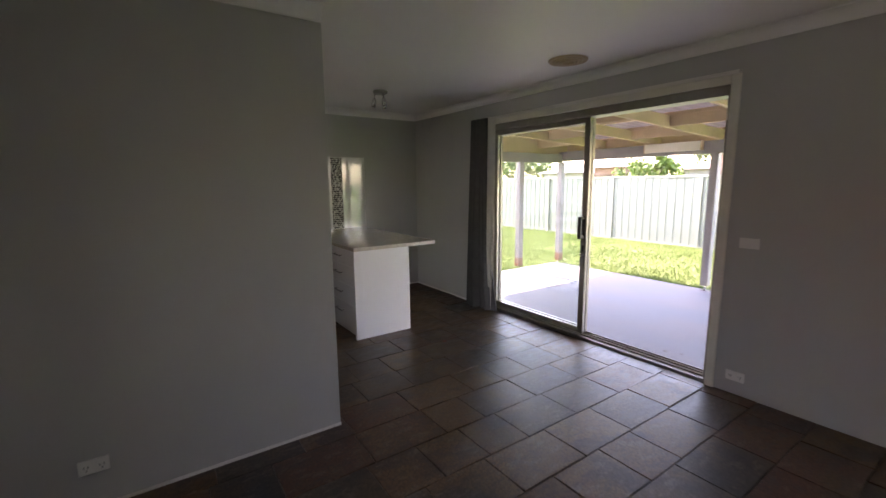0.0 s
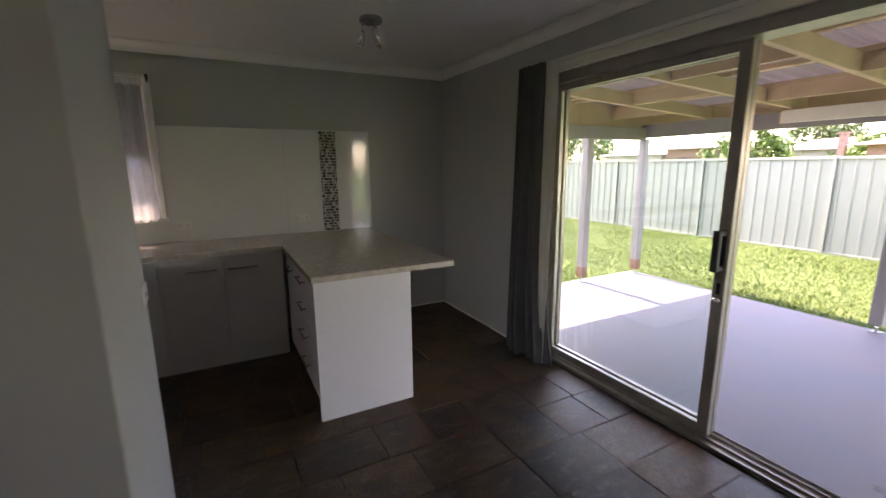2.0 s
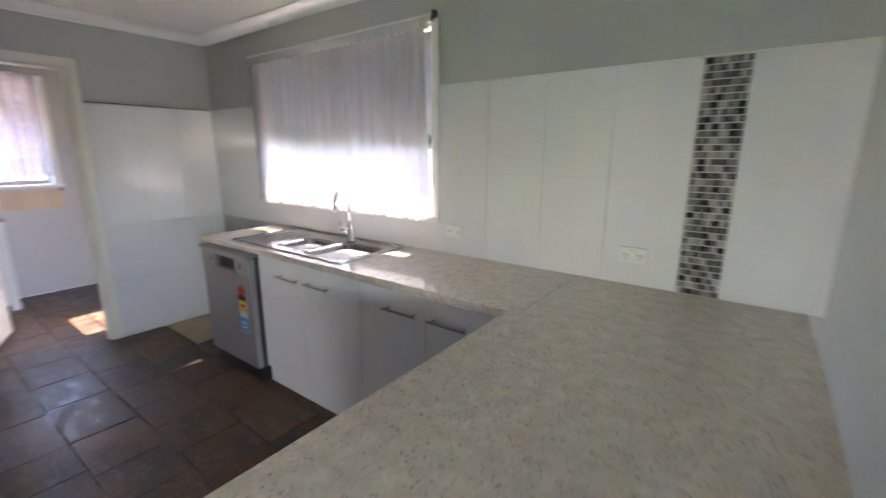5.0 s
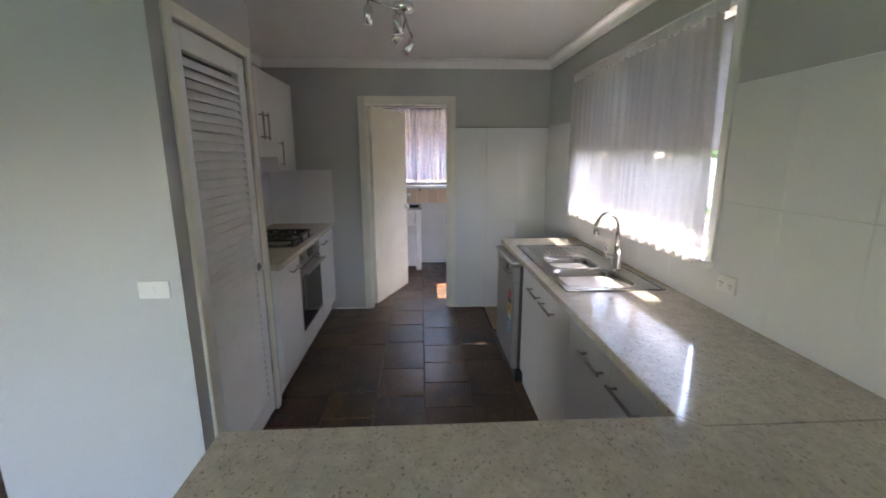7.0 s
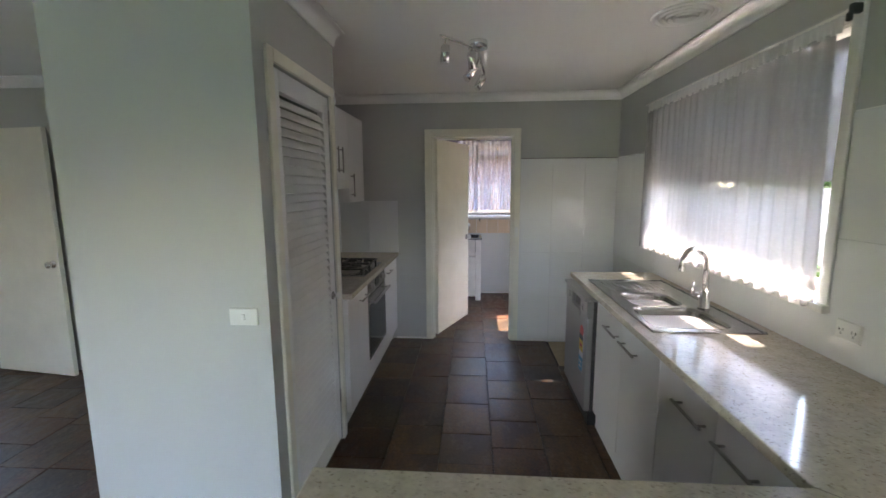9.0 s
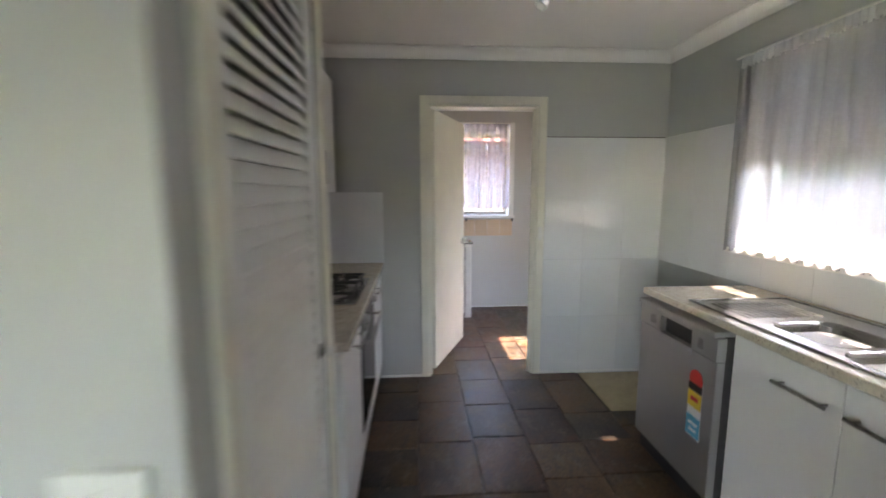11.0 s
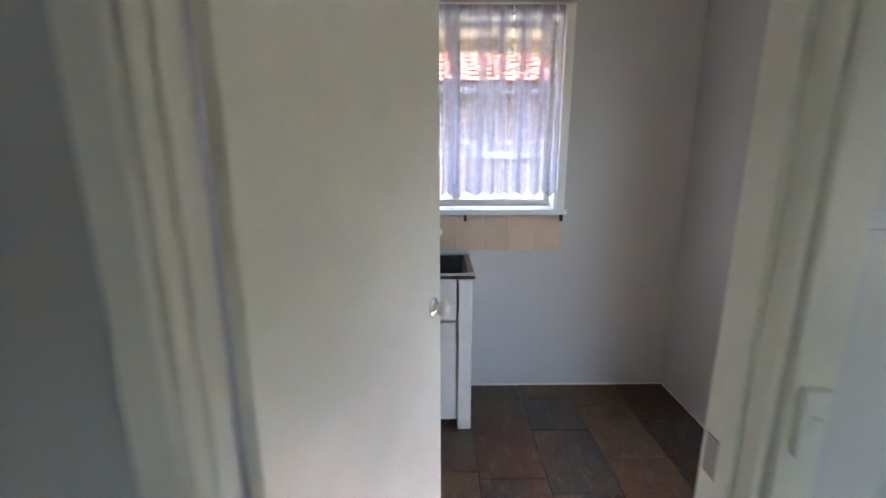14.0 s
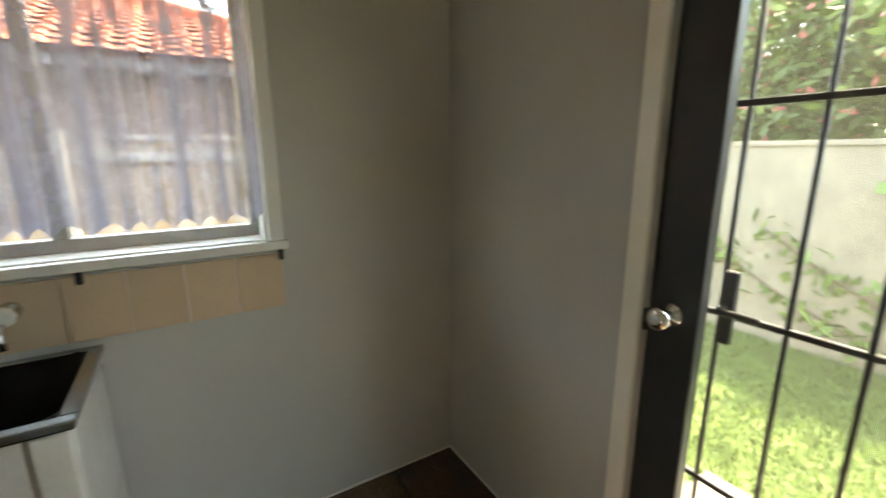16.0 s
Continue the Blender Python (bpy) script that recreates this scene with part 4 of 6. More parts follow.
def pantry_door():
    c = thing("door_4", (0.39, YP - 0.02, 0), "white louvred timber pantry door, closed", "door", kind="structure")
    x0, x1, ya, yb = 0.051, 0.731, YP - 0.04, YP - 0.005
    part("frame", boxes([(x0, x0 + 0.075, ya, yb, 0.012, 2.044), (x1 - 0.075, x1, ya, yb, 0.012, 2.044), (x0 + 0.075, x1 - 0.075, ya, yb, 1.955, 2.044),
                         (x0 + 0.075, x1 - 0.075, ya, yb, 0.012, 0.13)], 0.003), LOUVRE, c)
    bm0 = boxes([(x0 + 0.07, x1 - 0.07, -0.025, 0.025, -0.0035, 0.0035)], 0.002, Matrix.Rotation(radians(-57), 4, "X"))
    me = finish(bm0, "slat", LOUVRE)
    z = 0.155
    while z < 1.94:
        s = new("slat", me)
        s.parent, s.matrix_parent_inverse = c, c.matrix_basis.inverted()
        s.matrix_basis = Matrix.Translation((0, (ya + yb) / 2 + 0.001, z))
        z += 0.041
    k = bmesh.new()
    lathe(k, (x0 + 0.05, yb, 0.935), [(0.024, 0), (0.024, 0.004), (0.01, 0.008), (0.01, 0.02)], 18, "y")
    part("rose", k, NICKEL, c)
    k = bmesh.new()
    lathe(k, (x0 + 0.05, yb + 0.02, 0.935), [(0.01, 0), (0.017, 0.006), (0.02, 0.014), (0.014, 0.024), (0.006, 0.027)], 18, "y")
    part("knob", k, PLASTIC, c)
    h = boxes([(x0 - 0.006, x0 + 0.004, yb - 0.002, yb + 0.008, zz, zz + 0.08) for zz in (0.25, 1.9)], 0.002)
    part("hinge", h, NICKEL, c)


pantry_door()

# ---- tiles ----


def tile_me(name, w, d, h, bev, material):
    """A tile w wide (x), h high (z), d thick (y), with a rounded face edge."""
    bm = boxes([(0, w, 0, d, 0, h)], bev)
    return finish(bm, name, material)


MESHES = {}


def tiles(parent, rows, axis, plane, material, thick=0.008, gap=0.001):
    """Wall tiles: rows of (a0, a1, z0, z1) on a plane; axis is the one that the plane is square to."""
    for a0, a1, z0, z1 in rows:
        key = (round(a1 - a0, 3), round(z1 - z0, 3), thick, material.name)
        if key not in MESHES:
            MESHES[key] = tile_me("tile", a1 - a0 - gap, thick, z1 - z0 - gap, 0.0008, material)
        t = new("tile", MESHES[key])
        if axis == "y":
            m = Matrix.Translation((a0 + gap / 2, plane, z0 + gap / 2))
        else:
            m = Matrix.Translation((plane, a0 + gap / 2, z0 + gap / 2)) @ Matrix.Rotation(radians(90), 4, "Z")
        t.parent, t.matrix_parent_inverse = parent, parent.matrix_basis.inverted()
        t.matrix_basis = m


sp = thing("splashback", (0.8, YN, TOPZ), "white gloss tiled splashback with a black and grey mosaic strip", "splashback", kind="structure")
part("bedding", boxes([(-1.745, -0.995, YN - 0.005, YN - 0.0005, TOPZ, 1.815), (0.79, 2.015, YN - 0.005, YN - 0.0005, TOPZ, 1.815), (2.017, 2.48, YN - 0.005, YN - 0.0005, TOPZ, 1.815), (-0.995, 0.79, YN - 0.005, YN - 0.0005, TOPZ, 1.07)]), GROUT, sp)
xs = [2.015 - 0.308 * k for k in range(14)]
rows = []
for z0, z1 in ((TOPZ + 0.002, 1.36), (1.36, 1.815)):
    rows.append((2.17, 2.48, z0, z1))
    for a, b in zip(xs[1:], xs):
        a = max(a, -1.745)
        if b - a < 0.05:
            continue
        # tiles are cut round the window
        if b <= 0.78 and a >= -0.995:
            if z0 < 1.07:
                rows.append((a, b, z0, 1.068))
        elif a < 0.78 < b:
            rows.append((0.79, b, z0, z1))
            if z0 < 1.07:
                rows.append((a, 0.79, z0, 1.068))
        elif a < -0.995 < b:
            rows.append((a, -0.995, z0, z1))
            if z0 < 1.07:
                rows.append((-0.995, b, z0, 1.068))
        else:
            rows.append((a, b, z0, z1))
tiles(sp, rows, "y", YN - 0.0115, TILE, 0.0085)
MOS = [shader("mosaic_" + n, c, 0.35, vary=0.08, bump=0.0) for n, c in (("black", (0.012, 0.012, 0.013)), ("dark_grey", (0.09, 0.088, 0.08)), ("grey", (0.24, 0.235, 0.215)), ("pale_grey", (0.42, 0.42, 0.4)))]
MGROUT = shader("white_grout", (0.8, 0.8, 0.78), 0.7, vary=0.03)
rnd = random.Random(11)
mos_bms = [bmesh.new() for _ in MOS]
for row_i in range(35):
    zz = TOPZ + 0.003 + row_i * 0.02602
    x, last = 2.0185, -1
    while x < 2.166:
        w = rnd.choice((0.0148, 0.0148, 0.0296))
        w = min(w, 2.1675 - x)
        if w < 0.006:
            break
        k = rnd.choices((0, 1, 2, 3), (34, 26, 24, 16))[0]
        if k == last:
            k = (k + 1 + rnd.randrange(3)) % 4
        last = k
        box(mos_bms[k], x, x + w - 0.0012, YN - 0.0115, YN - 0.004, zz, zz + 0.0228)
        x += w
mosaic = part("mosaic", boxes([(2.017, 2.169, YN - 0.008, YN - 0.005, TOPZ + 0.002, 1.814)]), MGROUT, sp, "black and grey mosaic strip")
for bm, m in zip(mos_bms, MOS):
    tagged(part("mosaic_pieces", bm, m, mosaic), kind="stuff")
part("edge_trim", boxes([(2.4805, 2.485, YN - 0.012, YN - 0.0005, TOPZ, 1.816), (0.79, 2.48, YN - 0.012, YN - 0.0005, 1.8155, 1.819), (-1.74, -0.995, YN - 0.012, YN - 0.0005, 1.8155, 1.819)]), PLASTIC, sp)

wt = thing("wall_tiling", (XW, 4.5, 0), "white gloss wall tiles beside the laundry doorway", "wall tiles", kind="structure")
part("bedding", boxes([(XW + 0.0005, XW + 0.005, 4.036, YN - 0.0005, 0.017, 1.815)]), GROUT, wt)
tiles(wt, [(a, b, z0, z1) for a, b in ((4.036, 4.34), (4.34, 4.645), (4.645, 4.948)) for z0, z1 in ((0.017, 0.46), (0.46, 0.91), (0.91, 1.365), (1.365, 1.815))], "x", XW + 0.0115, TILE, 0.0085)
# strip coloured dark to draw the shadow line above the tiles
part("edge_trim", boxes([(XW + 0.0005, XW + 0.0125, 4.036, YN - 0.001, 1.8155, 1.82)]), STAINSHADOW, wt, "dark strip drawing the shadow line along the tile tops")

s2 = thing("cooking_splashback", (-0.85, YB, TOPZ), "white gloss tiled splashback behind the hob", "splashback", kind="structure")
part("bedding", boxes([(XW + 0.0005, XW + 0.005, YB, 2.835, TOPZ, 1.418), (XW + 0.005, XP0, YB + 0.0005, YB + 0.005, TOPZ, 1.418)]), GROUT, s2)
tiles(s2, [(a, b, z0, z1) for a, b in ((YB + 0.01, 2.54), (2.54, 2.835)) for z0, z1 in ((TOPZ + 0.002, 1.365), (1.365, 1.418))], "x", XW + 0.0115, TILE, 0.0085)
tiles(s2, [(XW + 0.0125 + k * 0.3, min(XW + 0.0125 + (k + 1) * 0.3, XP0), z0, z1) for k in range(6) for z0, z1 in ((TOPZ + 0.002, 1.365), (1.365, 1.418))], "y", YB + 0.004, TILE, 0.0085)

# bare board where floor tiles are missing under the tiled wall
solid("floor_patch", boxes([(XW + 0.02, -1.14, 4.345, YN - 0.01, -0.011, -0.002)], 0.001), SCREED, "bare yellowish board where slate tiles are missing", "floor patch", "structure")

# ---- kitchen window ----


def window(name, axis, out, plane, a0, a1, z0, z1, depth, label, mullions=(), sill=0.04, trim=0.055, tm=CREAM):
    """A framed window in an opening: trim and sill on the room side, frame and panes outside."""
    def b(u0, u1, w0, w1, v0, v1):
        w0, w1 = plane + out * w0, plane + out * w1
        w0, w1 = min(w0, w1), max(w0, w1)
        return (w0, w1, u0, u1, v0, v1) if axis == "x" else (u0, u1, w0, w1, v0, v1)
    mid = (a0 + a1) / 2
    c = thing(name, (plane, mid, z0) if axis == "x" else (mid, plane, z0), label, "window", kind="structure")
    part("trim", boxes([b(a0 - trim, a0, -0.016, 0, z0 - 0.03, z1 + trim), b(a1, a1 + trim, -0.016, 0, z0 - 0.03, z1 + trim), b(a0, a1, -0.016, 0, z1, z1 + trim)], 0.004), tm, c)
    part("sill", boxes([b(a0 - trim - 0.01, a1 + trim + 0.01, -sill, 0, z0 - 0.03, z0), b(a0, a1, 0, depth - 0.045, z0 - 0.025, z0 + 0.005)], 0.002), tm, c)
    part("lining", boxes([b(a0, a0 + 0.012, 0, depth - 0.05, z0, z1), b(a1 - 0.012, a1, 0, depth - 0.05, z0, z1), b(a0 + 0.012, a1 - 0.012, 0, depth - 0.05, z1 - 0.012, z1)]), tm, c)
    edges = [a0 + 0.012, *mullions, a1 - 0.012]
    part("window_frame", boxes([b(a0, a0 + 0.04, depth - 0.05, depth, z0, z1), b(a1 - 0.04, a1, depth - 0.05, depth, z0, z1), b(a0 + 0.04, a1 - 0.04, depth - 0.05, depth, z1 - 0.04, z1), b(a0 + 0.04, a1 - 0.04, depth - 0.05, depth, z0, z0 + 0.045)]
                                + [b(m - 0.022, m + 0.022, depth - 0.048, depth - 0.005, z0 + 0.045, z1 - 0.04) for m in mullions], 0.002), ALU, c)
    for p, q in zip(edges, edges[1:]):
        g = part("pane", boxes([b(p + 0.005, q - 0.005, depth - 0.026, depth - 0.022, z0 + 0.03, z1 - 0.03)]), GLASS, c)
        g.visible_shadow = False
    return c


window("window_1", "y", 1, YN, -0.94, 0.73, 1.1, 2.14, 0.17, "aluminium kitchen window above the sink with white trim", (-0.1,), 0.04, 0.05, WHITE)
window("window_2", "x", -1, -3.7, 3.06, 4.2, 1.13, 2.165, 0.16, "aluminium laundry window with white sill and trim", (3.63,), 0.035, 0.05, WHITE)


def sheer(axis, plane, a0, a1, z0, z1, folds, deep, seed, scallop=0.0, skew=0.0, pull=0.0):
    rnd = random.Random(seed)
    f = [rnd.uniform(0, 6.28) for _ in range(6)]
    bm = bmesh.new()
    nu, nv = folds * 8, 10
    grid = []
    for j in range(nv + 1):
        v = j / nv
        row = []
        for i in range(nu + 1):
            u = i / nu
            ang = 2 * math.pi * folds * (u + 0.012 * math.sin(u * 21 + f[0]) + 0.006 * v * math.sin(u * 33 + f[1]))
            w = deep * (0.5 + 0.5 * v) * (math.sin(ang) + 0.4 * math.sin(ang * 0.37 + f[2]))
            z = z1 + (z0 - z1) * v
            if j == nv:
                z += scallop * abs(math.sin(ang * 0.5 + f[3]))
            a = a0 + (a1 - a0) * u + skew * v * (1 - u) - pull * (1 - v) * u ** 3
            row.append(bm.verts.new((plane + w, a, z) if axis == "x" else (a, plane + w, z)))
        grid.append(row)
    for a, b in zip(grid, grid[1:]):
        for i in range(nu):
            bm.faces.new((a[i], a[i + 1], b[i + 1], b[i])).smooth = True
    return bm


kc = thing("sheer_curtain", (-0.13, YN - 0.05, 1.1), "white patterned sheer curtain across the kitchen window", "curtain")
part("cloth", sheer("y", YN - 0.045, -1.0, 0.745, 1.075, 2.11, 22, 0.009, 2, 0.012, 0.0, 0.045), LACE, kc)
part("header", sheer("y", YN - 0.045, -1.0, 0.735, 2.1, 2.178, 44, 0.006, 6), HEADER, kc, "gathered white curtain header")
rd = bmesh.new()
tube(rd, [(-1.03, YN - 0.045, 2.165), (0.76, YN - 0.045, 2.165)], 0.006, 8)
part("wire", rd, WHITE, kc)
part("bracket", boxes([(0.758, 0.778, YN - 0.055, YN - 0.017, 2.15, 2.185), (0.761, 0.775, YN - 0.065, YN - 0.045, 2.125, 2.155)], 0.005), BLACK, kc, "black rod bracket")
solid("roller_screen", boxes([(-0.925, 0.718, YN + 0.06, YN + 0.062, 1.585, 2.118), (-0.925, 0.718, YN + 0.057, YN + 0.065, 1.57, 1.59)]), BLIND, "grey roller screen half drawn behind the sheer curtain", "blind")

lc = thing("lace_curtain", (-3.66, 3.63, 1.15), "white floral lace curtain across the laundry window", "curtain")
part("cloth", sheer("x", -3.672, 3.03, 4.19, 1.2, 2.2, 17, 0.011, 9, 0.03), LACE2, lc)
rd = bmesh.new()
tube(rd, [(-3.66, 3.0, 2.2), (-3.66, 4.23, 2.2)], 0.006, 8)
part("wire", rd, WHITE, lc)

# ---- back door ----
architrave("trim_back_door", "x", YN, -1, -2.758, -1.938, 2.06, 0.052, 0.016, "cream painted architrave round the back door")
bd = thing("door_5", (-2.348, 5.0, 0), "charcoal framed glazed back door, closed", "door", kind="structure")
part("frame", boxes([(-2.753, -2.628, 4.97, 5.01, 0.012, 2.055), (-2.068, -1.943, 4.97, 5.01, 0.012, 2.055), (-2.628, -2.068, 4.97, 5.01, 1.93, 2.055), (-2.628, -2.068, 4.97, 5.01, 0.012, 0.3)], 0.003), DARKPAINT, bd)
g = part("pane", boxes([(-2.638, -2.058, 4.985, 4.99, 0.29, 1.94)]), GLASS, bd)
g.visible_shadow = False
k = bmesh.new()
lathe(k, (-2.693, 4.97, 1.03), [(0.03, 0), (0.03, -0.005), (0.014, -0.01), (0.014, -0.03), (0.024, -0.036), (0.029, -0.05), (0.026, -0.065), (0.012, -0.068)], 22, "y")
part("knob", k, CHROME, bd)
part("latch", boxes([(-2.760, -2.748, 4.955, 4.972, 0.97, 1.03)], 0.002), BLACK, bd)
sd = thing("door_6", (-2.348, 5.12, 0), "black steel barred security door outside the back door", "security door", kind="structure")
part("frame", boxes([(-2.748, -2.708, 5.1, 5.13, 0.0, 2.05), (-1.988, -1.948, 5.1, 5.13, 0, 2.05), (-2.708, -1.988, 5.1, 5.13, 2.01, 2.05), (-2.708, -1.988, 5.1, 5.13, 0, 0.04)], 0.002), BLACK, sd)
for xx in (-2.648, -2.503, -2.36, -2.216, -2.072):
    b = bmesh.new()
    tube(b, [(xx, 5.115, 0.04), (xx, 5.115, 2.01)], 0.0065, 8)
    part("bar", b, BLACK, sd)
for zz in (0.53, 1.02, 1.537):
    part("rail", boxes([(-2.708, -1.988, 5.107, 5.123, zz - 0.008, zz + 0.008)], 0.002), BLACK, sd)
part("fly_screen", boxes([(-2.708, -1.988, 5.126, 5.127, 0.04, 2.01)]), FLYMESH, sd, "pale insect mesh")
lb = part("lock_box", boxes([(-2.64, -2.608, 5.085, 5.106, 0.95, 1.14)], 0.003), BLACK, sd)
part("lever", boxes([(-2.634, -2.616, 5.05, 5.085, 1.035, 1.055), (-2.634, -2.54, 5.05, 5.062, 1.035, 1.052)], 0.003), BLACK, lb)
solid("doorstep", boxes([(-2.808, -1.888, 4.95, 5.15, -0.1, 0.006)], 0.003), CREAM, "painted timber threshold of the back door", "threshold", "structure")

# ---- laundry tub ----
TUBW = shader("old_white_enamel", (0.74, 0.73, 0.68), 0.4, vary=0.1, scale=9, bump=0.08)


def tub():
    c = thing("laundry_tub", (-3.5, 3.43, 0), "stainless steel laundry tub on a worn white cabinet", "laundry tub")
    x0, x1, y0, y1 = -3.695, -3.25, 3.11, 3.702
    part("cabinet", boxes([(x0, -3.285, y0 + 0.02, y1 - 0.03, 0.05, 0.608)], 0.003), TUBW, c)
    part("fascia", boxes([(-3.285, -3.263, y0 + 0.02, y1 - 0.09, 0.62, 0.84)], 0.003), TUBW, c)
    part("door", boxes([(-3.285, -3.265, y0 + 0.02, y1 - 0.09, 0.055, 0.608)], 0.004), TUBW, c)
    part("side_panel", boxes([(-3.695, -3.285, y1 - 0.026, y1 - 0.012, 0.0, 0.84)], 0.002), TUBW, c)
    part("corner_post", boxes([(-3.285, -3.253, y1 - 0.085, y1 - 0.012, 0.0, 0.84)], 0.008), TUBW, c)
    part("side_panel", boxes([(-3.695, -3.253, y0, y0 + 0.018, 0.0, 0.84)], 0.004), TUBW, c)
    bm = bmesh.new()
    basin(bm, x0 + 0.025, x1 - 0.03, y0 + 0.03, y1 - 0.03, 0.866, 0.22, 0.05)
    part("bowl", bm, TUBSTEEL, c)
    rim = bmesh.new()
    z = 0.866
    box(rim, x0, x0 + 0.03, y0, y1, z - 0.02, z, 0.003)
    box(rim, x1 - 0.035, x1, y0, y1, z - 0.025, z, 0.006)
    box(rim, x0 + 0.03, x1 - 0.035, y0, y0 + 0.035, z - 0.02, z, 0.003)
    box(rim, x0 + 0.03, x1 - 0.035, y1 - 0.035, y1, z - 0.02, z, 0.003)
    part("rim", rim, STEEL, c)


tub()
PEACH = shader("peach_wall_tile", (0.66, 0.5, 0.35), 0.25, vary=0.06, scale=6, bump=0.03, rand=0.05)
lt = thing("tub_tiling", (-3.7, 3.66, 0.86), "row of peach glazed tiles under the laundry window", "wall tiles", kind="structure")
part("bedding", boxes([(-3.6995, -3.696, 3.09, 4.24, 0.885, 1.085)]), GROUT, lt)
tiles(lt, [(4.24 - 0.152 * (k + 1), 4.24 - 0.152 * k, 0.885, 1.085) for k in range(7)] + [(3.09, 4.24 - 0.152 * 7, 0.885, 1.085)], "x", -3.69, PEACH, 0.0065, 0.003)
for yy in (3.395, 3.677, 4.235):
    solid("sill_clip", boxes([(-3.7, -3.678, yy - 0.008, yy + 0.008, 1.06, 1.098)], 0.002), BLACK, "small black clip under the window sill", "clip", group="sill clips")
for yy in (3.35, 3.52):
    c = thing("laundry_tap", (-3.69, yy, 1.005), "chrome wall tap with a white handle above the tub", "tap", "laundry taps")
    b = bmesh.new()
    lathe(b, (-3.69, yy, 1.01), [(0.026, 0), (0.026, 0.006), (0.014, 0.012), (0.014, 0.045), (0.018, 0.05)], 18, "x")
    part("body", b, CHROME, c)
    b = bmesh.new()
    tube(b, [(-3.66, yy, 1.005), (-3.6, yy, 0.99), (-3.585, yy, 0.965), (-3.583, yy, 0.935)], 0.009, 10)
    part("spout", b, CHROME, c)
    b = bmesh.new()
    lathe(b, (-3.642, yy, 1.01), [(0.018, 0), (0.027, 0.006), (0.027, 0.022), (0.02, 0.032)], 8, "x")
    part("handle", b, PLASTIC, c, "white tap handle")

# ---- switches and sockets ----


def wall_plate(name, at, axis, out, w, h, label, kind_):
    """A raised plate at the middle point on a wall; out is +1 or -1 along the axis."""
    x, y, z = at

    def b(u0, u1, d0, d1, v0, v1):
        if axis == "x":
            p, q = sorted((x + out * d0, x + out * d1))
            return (p, q, y + u0, y + u1, z + v0, z + v1)
        p, q = sorted((y + out * d0, y + out * d1))
        return (x + u0, x + u1, p, q, z + v0, z + v1)
    c = thing(name, at, label, "socket" if kind_ == "socket" else "switch")
    plate = part("plate", boxes([b(-w / 2, w / 2, 0, 0.011, -h / 2, h / 2)], 0.004), PLASTIC, c)
    if kind_ == "socket":
        n = 2
        for k in range(n):
            u = (-0.25 + 0.5 * k) * w
            part("slots", boxes([b(u - 0.009, u - 0.006, 0.0105, 0.0118, -0.004, 0.006), b(u + 0.006, u + 0.009, 0.0105, 0.0118, -0.004, 0.006), b(u - 0.0015, u + 0.0015, 0.0105, 0.0118, -0.018, -0.01)]), BLACK, plate)
            part("rocker", boxes([b(u - 0.006 + (0.022 if k == 0 else -0.022), u + 0.006 + (0.022 if k == 0 else -0.022), 0.011, 0.0145, 0.012, 0.026)], 0.002), PLASTIC, plate)
    else:
        part("rocker", boxes([b(-0.007, 0.007, 0.011, 0.0155, -0.012, 0.012)], 0.002), PLASTIC, plate)
    return c


wall_plate("power_socket", (1.838, YN - 0.012, 1.035), "y", -1, 0.116, 0.07, "white double power socket on the tiled splashback", "socket")
wall_plate("power_socket", (0.89, YN - 0.012, 1.035), "y", -1, 0.105, 0.07, "white double power socket beside the kitchen window", "socket")
wall_plate("power_socket", (-0.275, YF, 0.215), "y", -1, 0.115, 0.07, "white double power socket low on the wall", "socket")
wall_plate("light_switch", (XE, 0.722, 1.07), "x", -1, 0.116, 0.07, "white light switch beside the sliding door", "switch")
wall_plate("power_socket", (XE, 0.727, 0.135), "x", -1, 0.116, 0.07, "white double power socket beside the sliding door", "socket")
wall_plate("light_switch", (XP1 + 0.002, 2.675, 1.05), "x", 1, 0.116, 0.07, "white light switch on the end of the pantry wall", "switch")
wall_plate("light_switch", (XW + 0.016, 4.005, 1.11), "x", 1, 0.035, 0.1, "narrow white switch on the door trim", "switch")
solid("strike_plate", boxes([(XW - 0.1, XW - 0.07, 3.957, 3.961, 0.94, 1.01)], 0.001), NICKEL, "metal strike plate in the door jamb", "strike plate")

# ---- ceiling fittings ----


def vent(name, x, y, r, label, metal):
    c = thing(name, (x, y, ZC), label, "ceiling vent")
    for k, rr in enumerate((1.0, 0.78, 0.58, 0.38)):
        b = bmesh.new()
        lathe(b, (x, y, ZC), [(r * rr, 0), (r * rr, -0.006), (r * rr * 0.97, -0.012 - 0.004 * k), (r * rr * 0.86, -0.012 - 0.004 * k), (r * rr * 0.82, -0.004)], 40)
        part("ring", b, metal, c)
    return c


TANV = shader("tan_vent_plastic", (0.5, 0.37, 0.22), 0.4, vary=0.06, bump=0.02)
vent("ceiling_vent", 2.84, 1.9, 0.15, "round tan ceiling vent of concentric rings", TANV)
vent("ceiling_vent", 0.06, 4.655, 0.16, "round white ceiling vent of concentric rings", CEIL)


